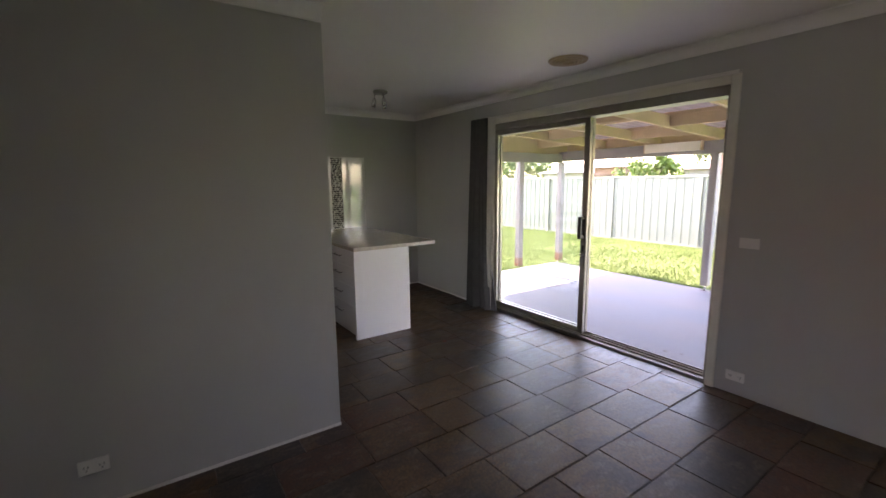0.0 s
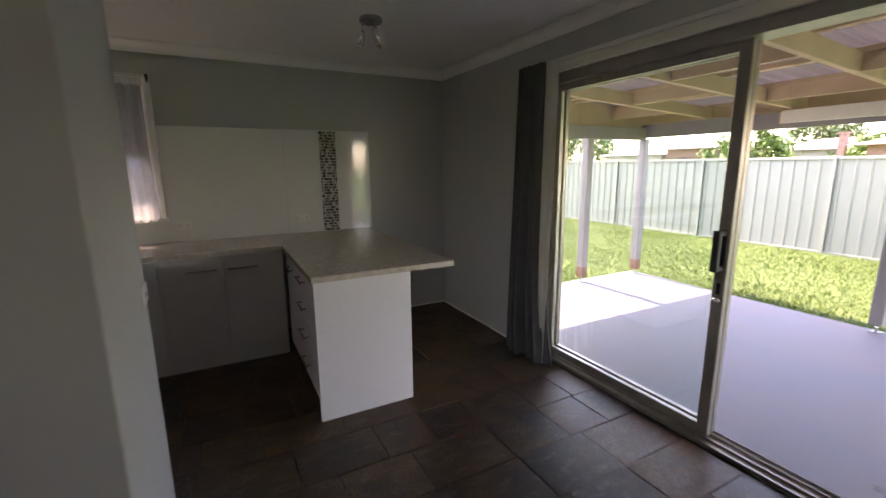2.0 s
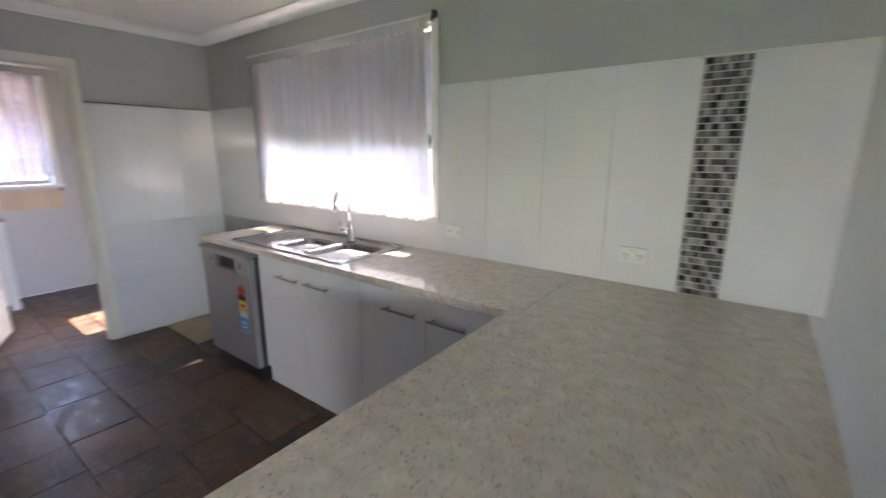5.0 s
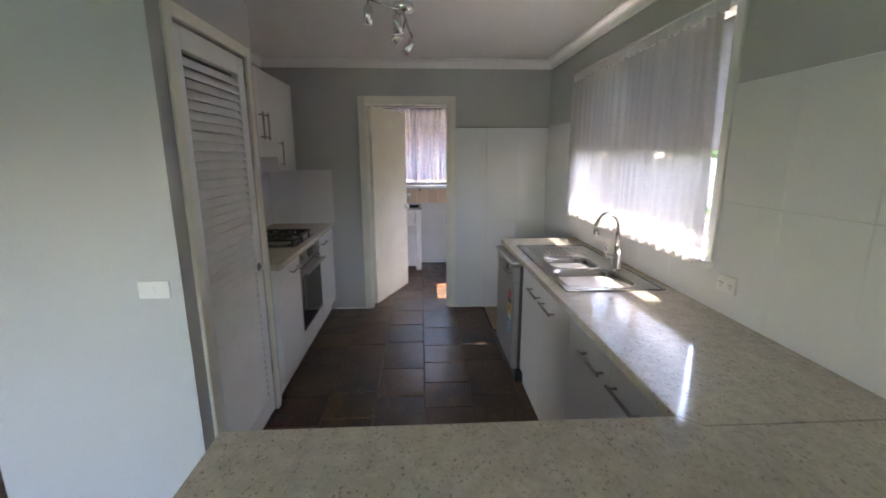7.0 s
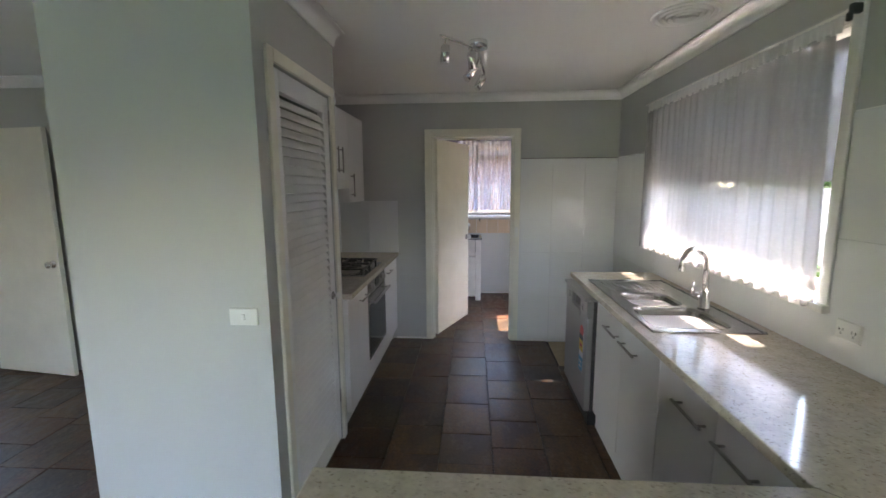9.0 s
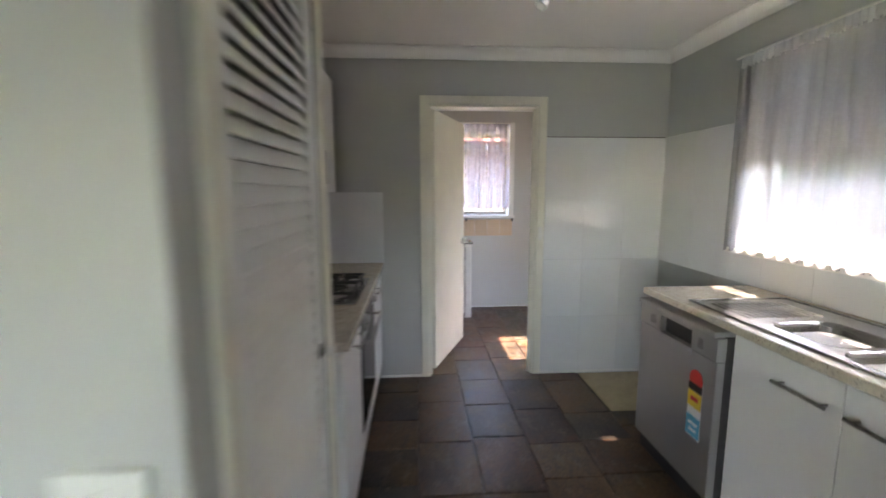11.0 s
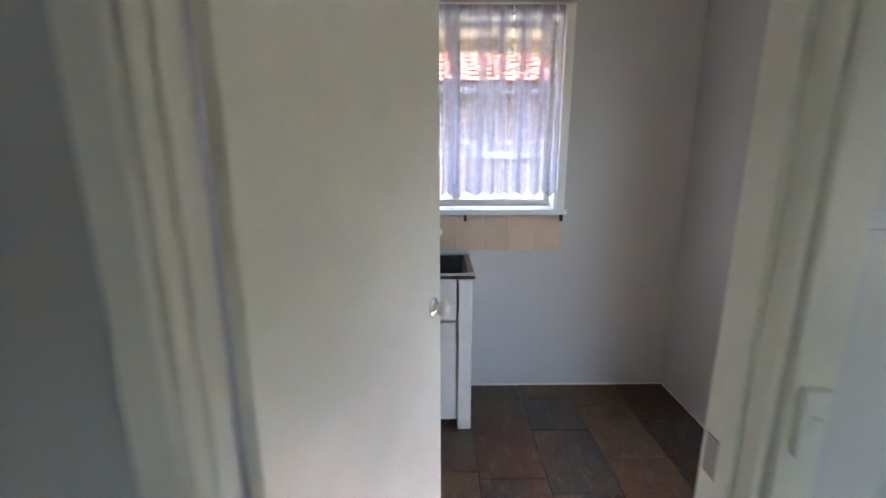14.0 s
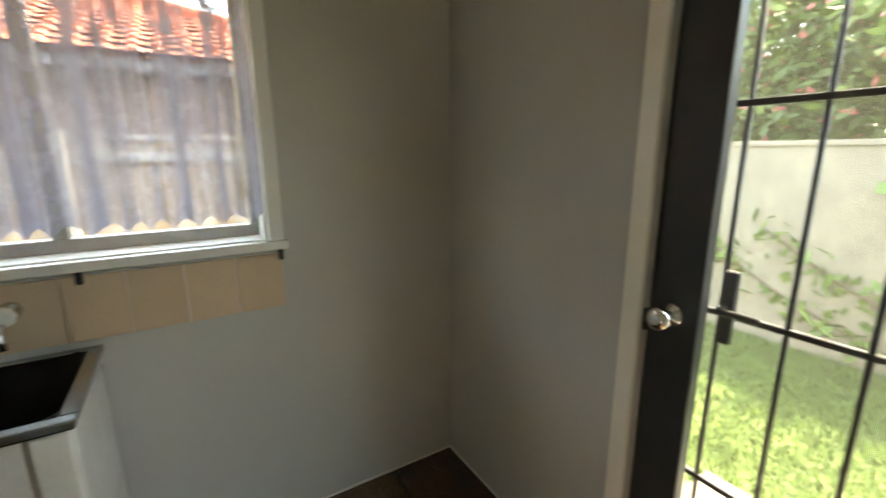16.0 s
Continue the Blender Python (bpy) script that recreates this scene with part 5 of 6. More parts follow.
def spot_light(name, base, arms, label):
    c = thing(name, base, label, "spotlight")
    b = bmesh.new()
    lathe(b, base, [(0.072, 0), (0.075, -0.006), (0.073, -0.024), (0.06, -0.03)], 28)
    part("base", b, NICKEL, c)
    for p, q, d in arms:
        p, q, d = Vector(p), Vector(q), Vector(d).normalized()
        a = bmesh.new()
        tube(a, [p, q], 0.006, 8)
        tube(a, [q, q + Vector((0, 0, -0.03))], 0.004, 8)
        ap = part("arm", a, NICKEL, c)
        h = bmesh.new()
        s = q + Vector((0, 0, -0.03))
        tube(h, [s, s + d * 0.012, s + d * 0.02, s + d * 0.095], [0.012, 0.02, 0.022, 0.022], 16)
        hp = part("head", h, CHROME, ap)
        l = bmesh.new()
        tube(l, [s + d * 0.0955, s + d * 0.097], 0.017, 14)
        part("lens", l, PLASTIC, hp)


bx, by = 2.125, 3.7
spot_light("spotlight", (bx, by, ZC), [((bx + 0.045 * math.cos(a), by + 0.045 * math.sin(a), ZC - 0.026), (bx + 0.06 * math.cos(a), by + 0.06 * math.sin(a), ZC - 0.045), (0.2 * math.cos(a), 0.2 * math.sin(a), -1)) for a in (0.6, 2.7, 4.8)], "brushed metal three-head ceiling spotlight")


def bar_spotlight():
    """A kinked bar on a round base with four tilted heads."""
    c = thing("spotlight", (-0.27, 3.605, ZC), "chrome four-head ceiling spotlight on a kinked bar", "spotlight")
    b = bmesh.new()
    lathe(b, (-0.27, 3.605, ZC), [(0.06, 0), (0.062, -0.008), (0.06, -0.04), (0.05, -0.045), (0.01, -0.046)], 28)
    part("base", b, CHROME, c)
    a = bmesh.new()
    tube(a, [(0.0, 3.4, 2.372), (-0.12, 3.51, 2.37), (-0.23, 3.6, 2.368), (-0.3, 3.612, 2.365), (-0.4, 3.628, 2.33), (-0.5, 3.65, 2.3)], 0.0085, 10)
    part("bar", a, CHROME, c)
    for p, q, r in (((-0.03, 3.425, 2.37), (-0.03, 3.425, 2.335), (-0.025, 3.42, 2.236)), ((-0.2, 3.575, 2.366), (-0.2, 3.565, 2.345), (-0.205, 3.575, 2.24)),
                    ((-0.32, 3.615, 2.355), (-0.33, 3.6, 2.3), (-0.3, 3.535, 2.215)), ((-0.49, 3.648, 2.3), (-0.48, 3.65, 2.275), (-0.46, 3.6, 2.19))):
        p, q, r = Vector(p), Vector(q), Vector(r)
        d = (r - q).normalized()
        k = bmesh.new()
        tube(k, [p, q, q + d * 0.012], 0.006, 8)
        st = part("stem", k, NICKEL, c)
        h = bmesh.new()
        tube(h, [q, q + d * 0.006, q + d * 0.014, r], [0.012, 0.022, 0.025, 0.025], 18)
        hp = part("head", h, CHROME, st)
        l = bmesh.new()
        tube(l, [r + d * 0.0005, r + d * 0.002], 0.02, 14)
        part("lens", l, PLASTIC, hp)


bar_spotlight()
bl = thing("laundry_lamp", (-3.05, 3.64, ZC), "white ceiling lamp with a round opal globe", "lamp")
b = bmesh.new()
lathe(b, (-3.05, 3.64, ZC), [(0.06, 0), (0.06, -0.012), (0.045, -0.02), (0.04, -0.03)], 26)
part("base", b, PLASTIC, bl)
b = bmesh.new()
lathe(b, (-3.05, 3.64, ZC - 0.03), [(0.04, 0), (0.068, -0.016), (0.084, -0.048), (0.086, -0.07), (0.07, -0.105), (0.04, -0.125), (0.008, -0.132)], 26)
part("globe", b, PLASTIC, bl)
vent("ceiling_vent", -3.41, 3.62, 0.13, "round white ceiling vent above the laundry tub", CEIL)
wv = thing("wall_vent", (XE, 4.68, 2.25), "small louvred plaster wall vent near the ceiling", "wall vent")
part("frame", boxes([(XE - 0.008, XE, 4.56, 4.8, 2.33, 2.345), (XE - 0.008, XE, 4.56, 4.8, 2.16, 2.175), (XE - 0.008, XE, 4.56, 4.575, 2.175, 2.33), (XE - 0.008, XE, 4.785, 4.8, 2.175, 2.33)], 0.002), PAINT, wv)
for k in range(7):
    part("slat", boxes([(XE - 0.007, XE, 4.575, 4.785, 2.182 + 0.021 * k, 2.192 + 0.021 * k)], 0.002), PAINT, wv)

# front room window added for fill light, out of view behind the start of the walk
window("added_window_3", "x", -1, -0.9, -2.3, -1.2, 0.63, 2.1, 0.08, "added unseen aluminium window of the front room")


def blot(name, x, y, z, r, material, label, seed):
    """A flat irregular stain just proud of the ground."""
    q = random.Random(seed)
    bm = bmesh.new()
    ring = [(x + r * q.uniform(0.5, 1.2) * math.cos(a), y + r * q.uniform(0.5, 1.2) * math.sin(a)) for a in (2 * math.pi * k / 11 for k in range(11))]
    prism(bm, ring, "z", z, z + 0.001)
    return solid(name, bm, material, label, "stain")


blot("floor_stain", 2.24, 2.745, 0.0016, 0.022, REDSTAIN, "small dark red stain on the slate floor", 1)

# ---- outdoors ----
GZ = -0.12


def raw_mesh(name, verts, faces, material, label, category, kind="stuff"):
    me = bpy.data.meshes.new(name)
    me.from_pydata(verts, [], faces)
    me.materials.append(material)
    return tagged(new(name, me), label, category, kind=kind)


gb = bmesh.new()
box(gb, -400, 400, -400, 400, GZ - 0.3, GZ - 0.02)
solid("ground", gb, GRASS, "mown green lawn", "lawn", "structure")


def lawn(name, x0, x1, y0, y1, count, seed, hole=None):
    """Short blades of grass, each a bent sliver."""
    r = np.random.RandomState(seed)
    x, y = r.uniform(x0, x1, count), r.uniform(y0, y1, count)
    a, h = r.uniform(0, 6.28, count), r.uniform(0.035, 0.08, count) * (0.85 + 0.15 * np.sin(x * 2.1) * np.cos(y * 1.7))
    lean = r.uniform(0.02, 0.07, count)
    w = r.uniform(0.003, 0.006, count)
    dx, dy = np.cos(a), np.sin(a)
    base = np.stack([x, y, np.full(count, GZ - 0.02)], 1)
    v = np.empty((count, 3, 3))
    v[:, 0] = base + np.stack([-dy * w, dx * w, 0 * w], 1)
    v[:, 1] = base + np.stack([dy * w, -dx * w, 0 * w], 1)
    v[:, 2] = base + np.stack([dx * lean, dy * lean, h], 1)
    f = np.arange(count * 3).reshape(-1, 3)
    return raw_mesh(name, v.reshape(-1, 3).tolist(), f.tolist(), GRASS, "short green lawn grass", "grass")


lawn("grass", 6.6, 10.75, -3, 13, 260000, 1)
lawn("grass", 3.6, 6.8, 5.1, 12, 60000, 2)
lawn("grass", -5.5, -1.2, 5.9, 8.0, 45000, 3)
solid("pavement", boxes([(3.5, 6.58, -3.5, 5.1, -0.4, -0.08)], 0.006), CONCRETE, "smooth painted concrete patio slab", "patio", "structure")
solid("path", boxes([(-3.0, 3.45, 5.15, 6.0, -0.4, -0.1), (-1.2, 3.45, 6.0, 8.0, -0.4, -0.1)]), PAVING, "concrete paving along the house", "path", "structure")
# unseen gravel added so that sunlit grass throws less green light indoors
solid("added_side_ground", boxes([(-6.55, -3.9, -4.0, 5.1, -0.4, -0.1), (-3.9, -1.0, -6.0, 1.9, -0.4, -0.1)]), GRAVEL, "added grey gravel ground beside the house that keeps green bounce light down", "path", "structure")

for k, (x, y, r) in enumerate(((3.87, 1.5, 0.028), (3.92, 1.38, 0.018), (5.43, 1.47, 0.045))):
    blot("patio_stain", x, y, -0.0795, r, STAINSHADOW, "small dark stain on the patio slab", 5 + k)

# ---- patio roof ----
pg = thing("patio_roof", (5.1, 1, 2.0), "painted timber patio roof with corrugated sheeting on posts", "patio roof", kind="structure")
for px, py, zt in ((5.47, 5.02, 1.83), (6.5, 4.98, 1.83), (6.52, 2.34, 1.85), (6.52, -1.0, 1.85)):
    p = part("post", boxes([(px - 0.05, px + 0.05, py - 0.05, py + 0.05, -0.01, zt)], 0.006), POSTPAINT, pg)
    b = bmesh.new()
    tube(b, [(px, py, -0.079), (px, py, 0)], 0.012, 8)
    box(b, px - 0.045, px + 0.045, py - 0.045, py + 0.045, -0.08, -0.073)
    part("post_foot", b, STEEL, p)
    if py > 4:
        part("rusty_end", boxes([(px - 0.052, px + 0.052, py - 0.052, py + 0.052, -0.012, 0.13)], 0.004), RUST, p, "rusted lower end")
part("beam", boxes([(6.48, 6.56, -3.4, 5.1, 1.85, 2.024)], 0.004), POSTPAINT, pg)
part("end_board", boxes([(6.715, 6.735, -3.4, 5.1, 1.935, 2.19)], 0.003), TIMBER, pg)
part("beam", boxes([(3.6, 6.48, 4.94, 5.02, 1.82, 1.98)], 0.004), POSTPAINT, pg)
part("fascia", boxes([(3.5, 6.7, 5.025, 5.05, 1.95, 2.5)], 0.003), TIMBER, pg)
part("beam", boxes([(3.5, 3.56, -3.4, 5.1, 2.2, 2.36)], 0.004), TIMBER, pg)


def slope(x):
    return 2.026 + (6.7 - x) * 0.05


for k in range(10):
    y = -3.2 + k * 0.92
    r = bmesh.new()
    z0, z1 = slope(3.56), slope(6.71)
    prism(r, [(3.56, z0), (6.71, z1), (6.71, z1 + 0.13), (3.56, z0 + 0.13)], "y", y - 0.022, y + 0.022)
    part("rafter", r, TIMBER, pg)
for k in range(5):
    x = 3.75 + k * 0.72
    part("batten", boxes([(x - 0.035, x + 0.035, -3.4, 5.1, slope(x) + 0.131, slope(x) + 0.17)], 0.002), TIMBER, pg)
    if k:
        part("blocking", boxes([(x - 0.02, x + 0.02, -3.2 + j * 0.92 + 0.023, -3.2 + (j + 1) * 0.92 - 0.023, slope(x) + 0.01, slope(x) + 0.13) for j in range(9) if (j + k) % 2]), TIMBER, pg)
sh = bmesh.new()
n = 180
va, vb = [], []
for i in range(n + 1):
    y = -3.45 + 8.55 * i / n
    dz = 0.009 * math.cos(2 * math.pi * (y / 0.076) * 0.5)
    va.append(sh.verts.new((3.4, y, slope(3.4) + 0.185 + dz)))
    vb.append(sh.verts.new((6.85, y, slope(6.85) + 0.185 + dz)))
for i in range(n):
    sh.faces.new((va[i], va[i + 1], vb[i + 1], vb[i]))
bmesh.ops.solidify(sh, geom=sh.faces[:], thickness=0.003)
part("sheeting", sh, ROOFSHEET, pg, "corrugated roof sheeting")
# cream board along the beam, not a lamp
ft = thing("beam_board", (6.44, 2.9, 1.9), "cream board on the patio beam", "light fitting")
part("body", boxes([(6.4, 6.48, 2.5, 3.31, 1.9, 2.025)], 0.006), CREAM, ft)
for ya in (2.49, 3.31):
    part("end_cap", boxes([(6.395, 6.48, ya, ya + 0.01, 1.895, 2.03)], 0.002), TIMBER, ft)

# ---- house outside: eaves ----
solid("trim_eave_north", boxes([(-1.75, 3.45, 5.105, 5.57, 2.38, 2.42), (-1.75, 3.45, 5.57, 5.6, 2.33, 2.5)]), TIMBER, "painted eave and fascia", "eave", "structure")
solid("trim_eave_west", boxes([(-4.4, -3.9, 2.0, 5.15, 2.2, 2.24), (-4.45, -4.4, 2.0, 5.15, 2.12, 2.4)]), TIMBER, "painted eave and fascia", "eave", "structure")
solid("roof", boxes([(-4.0, 3.5, -2.6, 5.2, 2.505, 2.56)]), FARROOF, "plain roof over the house", "roof", "structure")

# ---- steel fence ----
fe = thing("steel_fence", (10.75, 4, GZ), "pale green ribbed steel sheet fence", "fence", kind="structure")


def fence_panel(y0, y1):
    bm = bmesh.new()
    pts = []
    y = y0
    while y < y1 - 0.01:
        pts += [(y, 0.0), (y + 0.158, 0.0), (y + 0.168, 0.022), (y + 0.188, 0.022), (y + 0.2, 0.0)]
        y += 0.2
    lo = [bm.verts.new((10.75 - d, min(p, y1), GZ - 0.05)) for p, d in pts]
    hi = [bm.verts.new((10.75 - d, min(p, y1), 1.58)) for p, d in pts]
    for i in range(len(pts) - 1):
        if abs(pts[i + 1][0] - pts[i][0]) > 1e-6:
            bm.faces.new((lo[i], lo[i + 1], hi[i + 1], hi[i]))
    return bm


for k in range(-4, 7):
    y0 = 4.38 + 2.3 * k
    part("panel", fence_panel(y0 + 0.03, y0 + 2.27), FENCE, fe)
    part("post", boxes([(10.7, 10.77, y0 - 0.03, y0 + 0.03, GZ - 0.1, 1.61)], 0.004), FENCE, fe)
    part("rail", boxes([(10.71, 10.765, y0 + 0.03, y0 + 2.27, 1.55, 1.6)], 0.004), FENCE, fe)
    part("rail", boxes([(10.71, 10.765, y0 + 0.03, y0 + 2.27, GZ - 0.02, GZ + 0.04)], 0.004), FENCE, fe)

# ---- wheelie bin ----
BINB = shader("dark_green_bin_plastic", (0.035, 0.075, 0.07), 0.45, vary=0.15, scale=5, bump=0.05)
BINY = shader("yellow_bin_lid", (0.75, 0.55, 0.03), 0.4, vary=0.06, scale=5, bump=0.03)
wb = thing("wheelie_bin", (9.8, 2.850, GZ), "dark green wheelie bin with a yellow lid on the lawn", "bin")
b = bmesh.new()
for z0, z1, w0, w1 in ((GZ + 0.03, 0.52, 0.19, 0.245),):
    lo = [b.verts.new((9.8 + sx * w0 * 0.9, 2.850 + sy * w0, z0)) for sx, sy in ((-1, -1), (1, -1), (1, 1), (-1, 1))]
    hi = [b.verts.new((9.8 + sx * w1, 2.850 + sy * w1, z1)) for sx, sy in ((-1, -1), (1, -1), (1, 1), (-1, 1))]
    for i in range(4):
        b.faces.new((lo[i], lo[(i + 1) % 4], hi[(i + 1) % 4], hi[i]))
    b.faces.new(lo[::-1])
    b.faces.new(hi)
    bmesh.ops.bevel(b, geom=b.edges[:], offset=0.03, segments=2, affect="EDGES")
body = part("body", b, BINB, wb)
part("collar", boxes([(9.54, 10.06, 2.590, 3.11, 0.49, 0.53)], 0.01), BINB, wb)
part("lid", boxes([(9.53, 10.08, 2.580, 3.12, 0.532, 0.585)], 0.018), BINY, wb)
part("mark", boxes([(9.555, 9.562, 2.770, 2.930, 0.34, 0.37)]), LABEL_W, wb)
for yy in (2.650, 3.020):
    w = bmesh.new()
    lathe(w, (10.0, yy, GZ + 0.09), [(0.09, 0), (0.09, 0.04), (0.05, 0.045), (0.05, -0.002)], 20, "y")
    part("wheel", w, BLACK, wb)

# ---- trees and hedges ----


def tree(name, base, height, spread, crown_z, leaves, seed, label, material=LEAF, trunk_r=0.09, size=0.07, bloom=None):
    rnd = random.Random(seed)
    r = np.random.RandomState(seed)
    c = thing(name, base, label, "tree")
    b = bmesh.new()
    bx_, by_, bz_ = base
    tube(b, [(bx_, by_, bz_ - 0.05), (bx_ + 0.04, by_ + 0.03, bz_ + height * 0.3), (bx_ - 0.02, by_, bz_ + height * 0.6)], [trunk_r, trunk_r * 0.8, trunk_r * 0.5], 8)
    ends = []
    for k in range(9):
        a = k * 2.4 + rnd.uniform(-0.4, 0.4)
        d = spread * rnd.uniform(0.45, 0.9)
        e = (bx_ + d * math.cos(a), by_ + d * math.sin(a), bz_ + height * rnd.uniform(crown_z + 0.1, 0.92))
        s = (bx_, by_, bz_ + height * rnd.uniform(0.25, 0.55))
        m = tuple((p + q) / 2 + rnd.uniform(-0.1, 0.1) for p, q in zip(s, e))
        tube(b, [s, m, e], [trunk_r * 0.45, trunk_r * 0.3, trunk_r * 0.12], 6)
        ends.append(e)
    part("trunk", b, BARK, c)
    cen = []
    for e in ends:
        for _ in range(5):
            cen.append([e[i] + rnd.gauss(0, spread * 0.24) for i in range(2)] + [e[2] + rnd.gauss(0, height * 0.1)])
    cen = np.array(cen)
    idx = r.randint(0, len(cen), leaves)
    p = cen[idx] + r.normal(0, 1, (leaves, 3)) * spread * 0.14
    u = r.normal(0, 1, (leaves, 3))
    u /= np.linalg.norm(u, axis=1)[:, None]
    w = np.cross(u, r.normal(0, 1, (leaves, 3)))
    w /= np.linalg.norm(w, axis=1)[:, None]
    s = size * r.uniform(0.6, 1.3, leaves)[:, None]
    v = np.stack([p - u * s, p + w * s * 0.45, p + u * s, p - w * s * 0.45], 1).reshape(-1, 3)
    me = bpy.data.meshes.new("crown")
    me.from_pydata(v.tolist(), [], np.arange(leaves * 4).reshape(-1, 4).tolist())
    me.materials.append(material)
    if bloom:
        me.materials.append(bloom)
        pick = (r.uniform(0, 1, leaves) < 0.04).astype(int)
        me.polygons.foreach_set("material_index", pick.tolist())
    ob = new("crown", me)
    ob.parent = c
    ob.matrix_parent_inverse = c.matrix_basis.inverted()
    return c


PINK = shader("pink_blossom", (0.6, 0.18, 0.2), 0.6, vary=0.1, bump=0)
tree("citrus_tree", (13.2, 7.25, GZ), 2.4, 0.75, 0.3, 5000, 4, "bushy bright green tree behind the steel fence")
tree("tree", (32, 12.6, GZ), 3.9, 1.9, 0.4, 5000, 5, "leafy green tree among the far houses", LEAFD, size=0.12)
tree("tree", (30, 29.3, GZ), 4.5, 2.7, 0.4, 5000, 6, "dark green tree among the far houses", LEAFD, size=0.16)
tree("tree", (26, 8.4, GZ), 2.9, 1.4, 0.4, 4000, 7, "leafy green tree among the far houses", LEAF, size=0.12)
for k, (x, y, h, s) in enumerate(((-7.6, 11.6, 4.6, 1.9), (-5.6, 11.4, 4.0, 1.7), (-3.6, 11.8, 4.8, 2.0), (-1.4, 11.5, 4.2, 1.8), (-9.6, 11.6, 4.4, 1.9))):
    tree("flowering_shrub", (x, y, GZ), h, s, 0.12, 16000, 20 + k, "tall leafy shrub with pink flowers behind the garden wall", LEAFD if k % 2 else LEAF, 0.06, 0.095, PINK)
RENDER = shader("grey_garden_wall", (0.3, 0.27, 0.225), 0.85, vary=0.15, scale=3, bump=0.2, second=(0.22, 0.195, 0.165))
gw = thing("garden_wall", (-3, 8.1, GZ), "weathered grey garden wall along the back lawn", "garden wall", kind="structure")
part("panel", boxes([(-9, 4.5, 8.02, 8.14, GZ - 0.1, 1.46)], 0.004), RENDER, gw)
part("coping", boxes([(-9, 4.5, 8.0, 8.16, 1.46, 1.5)], 0.006), RENDER, gw)
vn = thing("climbing_vine", (-3.0, 7.98, GZ), "thin yellow-green vines climbing the garden wall", "vine")
rv = np.random.RandomState(8)
for k, (xa, za, xb, zb) in enumerate(((-4.6, 0.95, -2.6, -0.05), (-3.7, 0.8, -1.9, 0.0), (-2.9, 1.1, -2.0, 0.1))):
    st = bmesh.new()
    pts = [(xa + (xb - xa) * t, 7.985, za + (zb - za) * t - 0.12 * math.sin(3.14 * t)) for t in (i / 10 for i in range(11))]
    tube(st, pts, 0.008, 6)
    stem = part("stem", st, BARK, vn)
    v, f = [], []
    for i in range(150):
        q = pts[rv.randint(0, 11)]
        o = np.array(q) + rv.normal(0, 1, 3) * (0.09, 0.025, 0.06)
        u, w = rv.normal(0, 0.035, 3), rv.normal(0, 0.02, 3)
        v += [tuple(o - u), tuple(o + w), tuple(o + u), tuple(o - w)]
        f.append((4 * i, 4 * i + 1, 4 * i + 2, 4 * i + 3))
    me = bpy.data.meshes.new("vine_leaves")
    me.from_pydata(v, [], f)
    me.materials.append(LEAF)
    ob = new("vine_leaves", me)
    ob.parent = stem

sg = thing("garden_shed", (2.2, 10.5, GZ), "garden shed tinted blue-grey for shade, with a white fascia behind the garden wall", "shed")
# blue-grey of the shaded south side is put into the wall colour
SHED = shader("shade_tinted_shed_paint", (0.42, 0.46, 0.52), 0.6, vary=0.08, scale=3, bump=0.05)
part("wall", boxes([(-0.6, 4.6, 9.6, 11.6, GZ, 2.0)]), SHED, sg)
part("fascia", boxes([(-0.8, 4.8, 9.4, 9.44, 1.98, 2.14)], 0.003), WHITE, sg, "white fascia board")
part("roof", boxes([(-0.8, 4.8, 9.44, 11.8, 2.06, 2.14)]), FARROOF, sg)

# ---- paling fence and neighbour west of the laundry ----
pf = thing("paling_fence", (-6.6, 3.5, GZ), "weathered timber paling fence with two rails", "fence", kind="structure")
pme = finish(boxes([(-6.62, -6.605, 0, 0.098, GZ - 0.05, 1.52)], 0.002), "paling", PALING)
for k in range(90):
    p = new("paling", pme)
    p.parent, p.matrix_parent_inverse = pf, pf.matrix_basis.inverted()
    p.matrix_basis = Matrix.Translation((random.uniform(-0.004, 0.004), -0.5 + k * 0.1, random.uniform(-0.015, 0.015)))
part("rail", boxes([(-6.605, -6.56, -0.5, 8.5, 1.36, 1.43)], 0.003), FARWALL, pf, "pale fence rail")
part("rail", boxes([(-6.605, -6.56, -0.5, 8.5, 0.2, 0.28)], 0.003), PALING, pf)
part("capping", boxes([(-6.64, -6.58, -0.5, 8.5, 1.54, 1.575)], 0.003), FARWALL, pf, "pale fence capping")
part("post", boxes([(-6.56, -6.49, 3.15, 3.22, GZ - 0.1, 1.6)], 0.003), FARWALL, pf, "white fence post")

nh = thing("neighbour_house", (-10, 1, GZ), "brick house with an orange terracotta tiled hip roof", "house", kind="structure")
part("wall", boxes([(-14, -8.5, -8, 6.6, GZ, 2.5)]), BRICK, nh)
part("fascia", boxes([(-8.06, -8.0, -8.5, 7.1, 2.3, 2.44)]), FARROOF, nh)
part("soffit", boxes([(-8.5, -8.06, -8.5, 7.1, 2.36, 2.4)]), FARROOF, nh)
part("house_window", boxes([(-8.5, -8.47, 0.5, 2.2, 1.2, 2.1)]), DARKGLASS, nh)


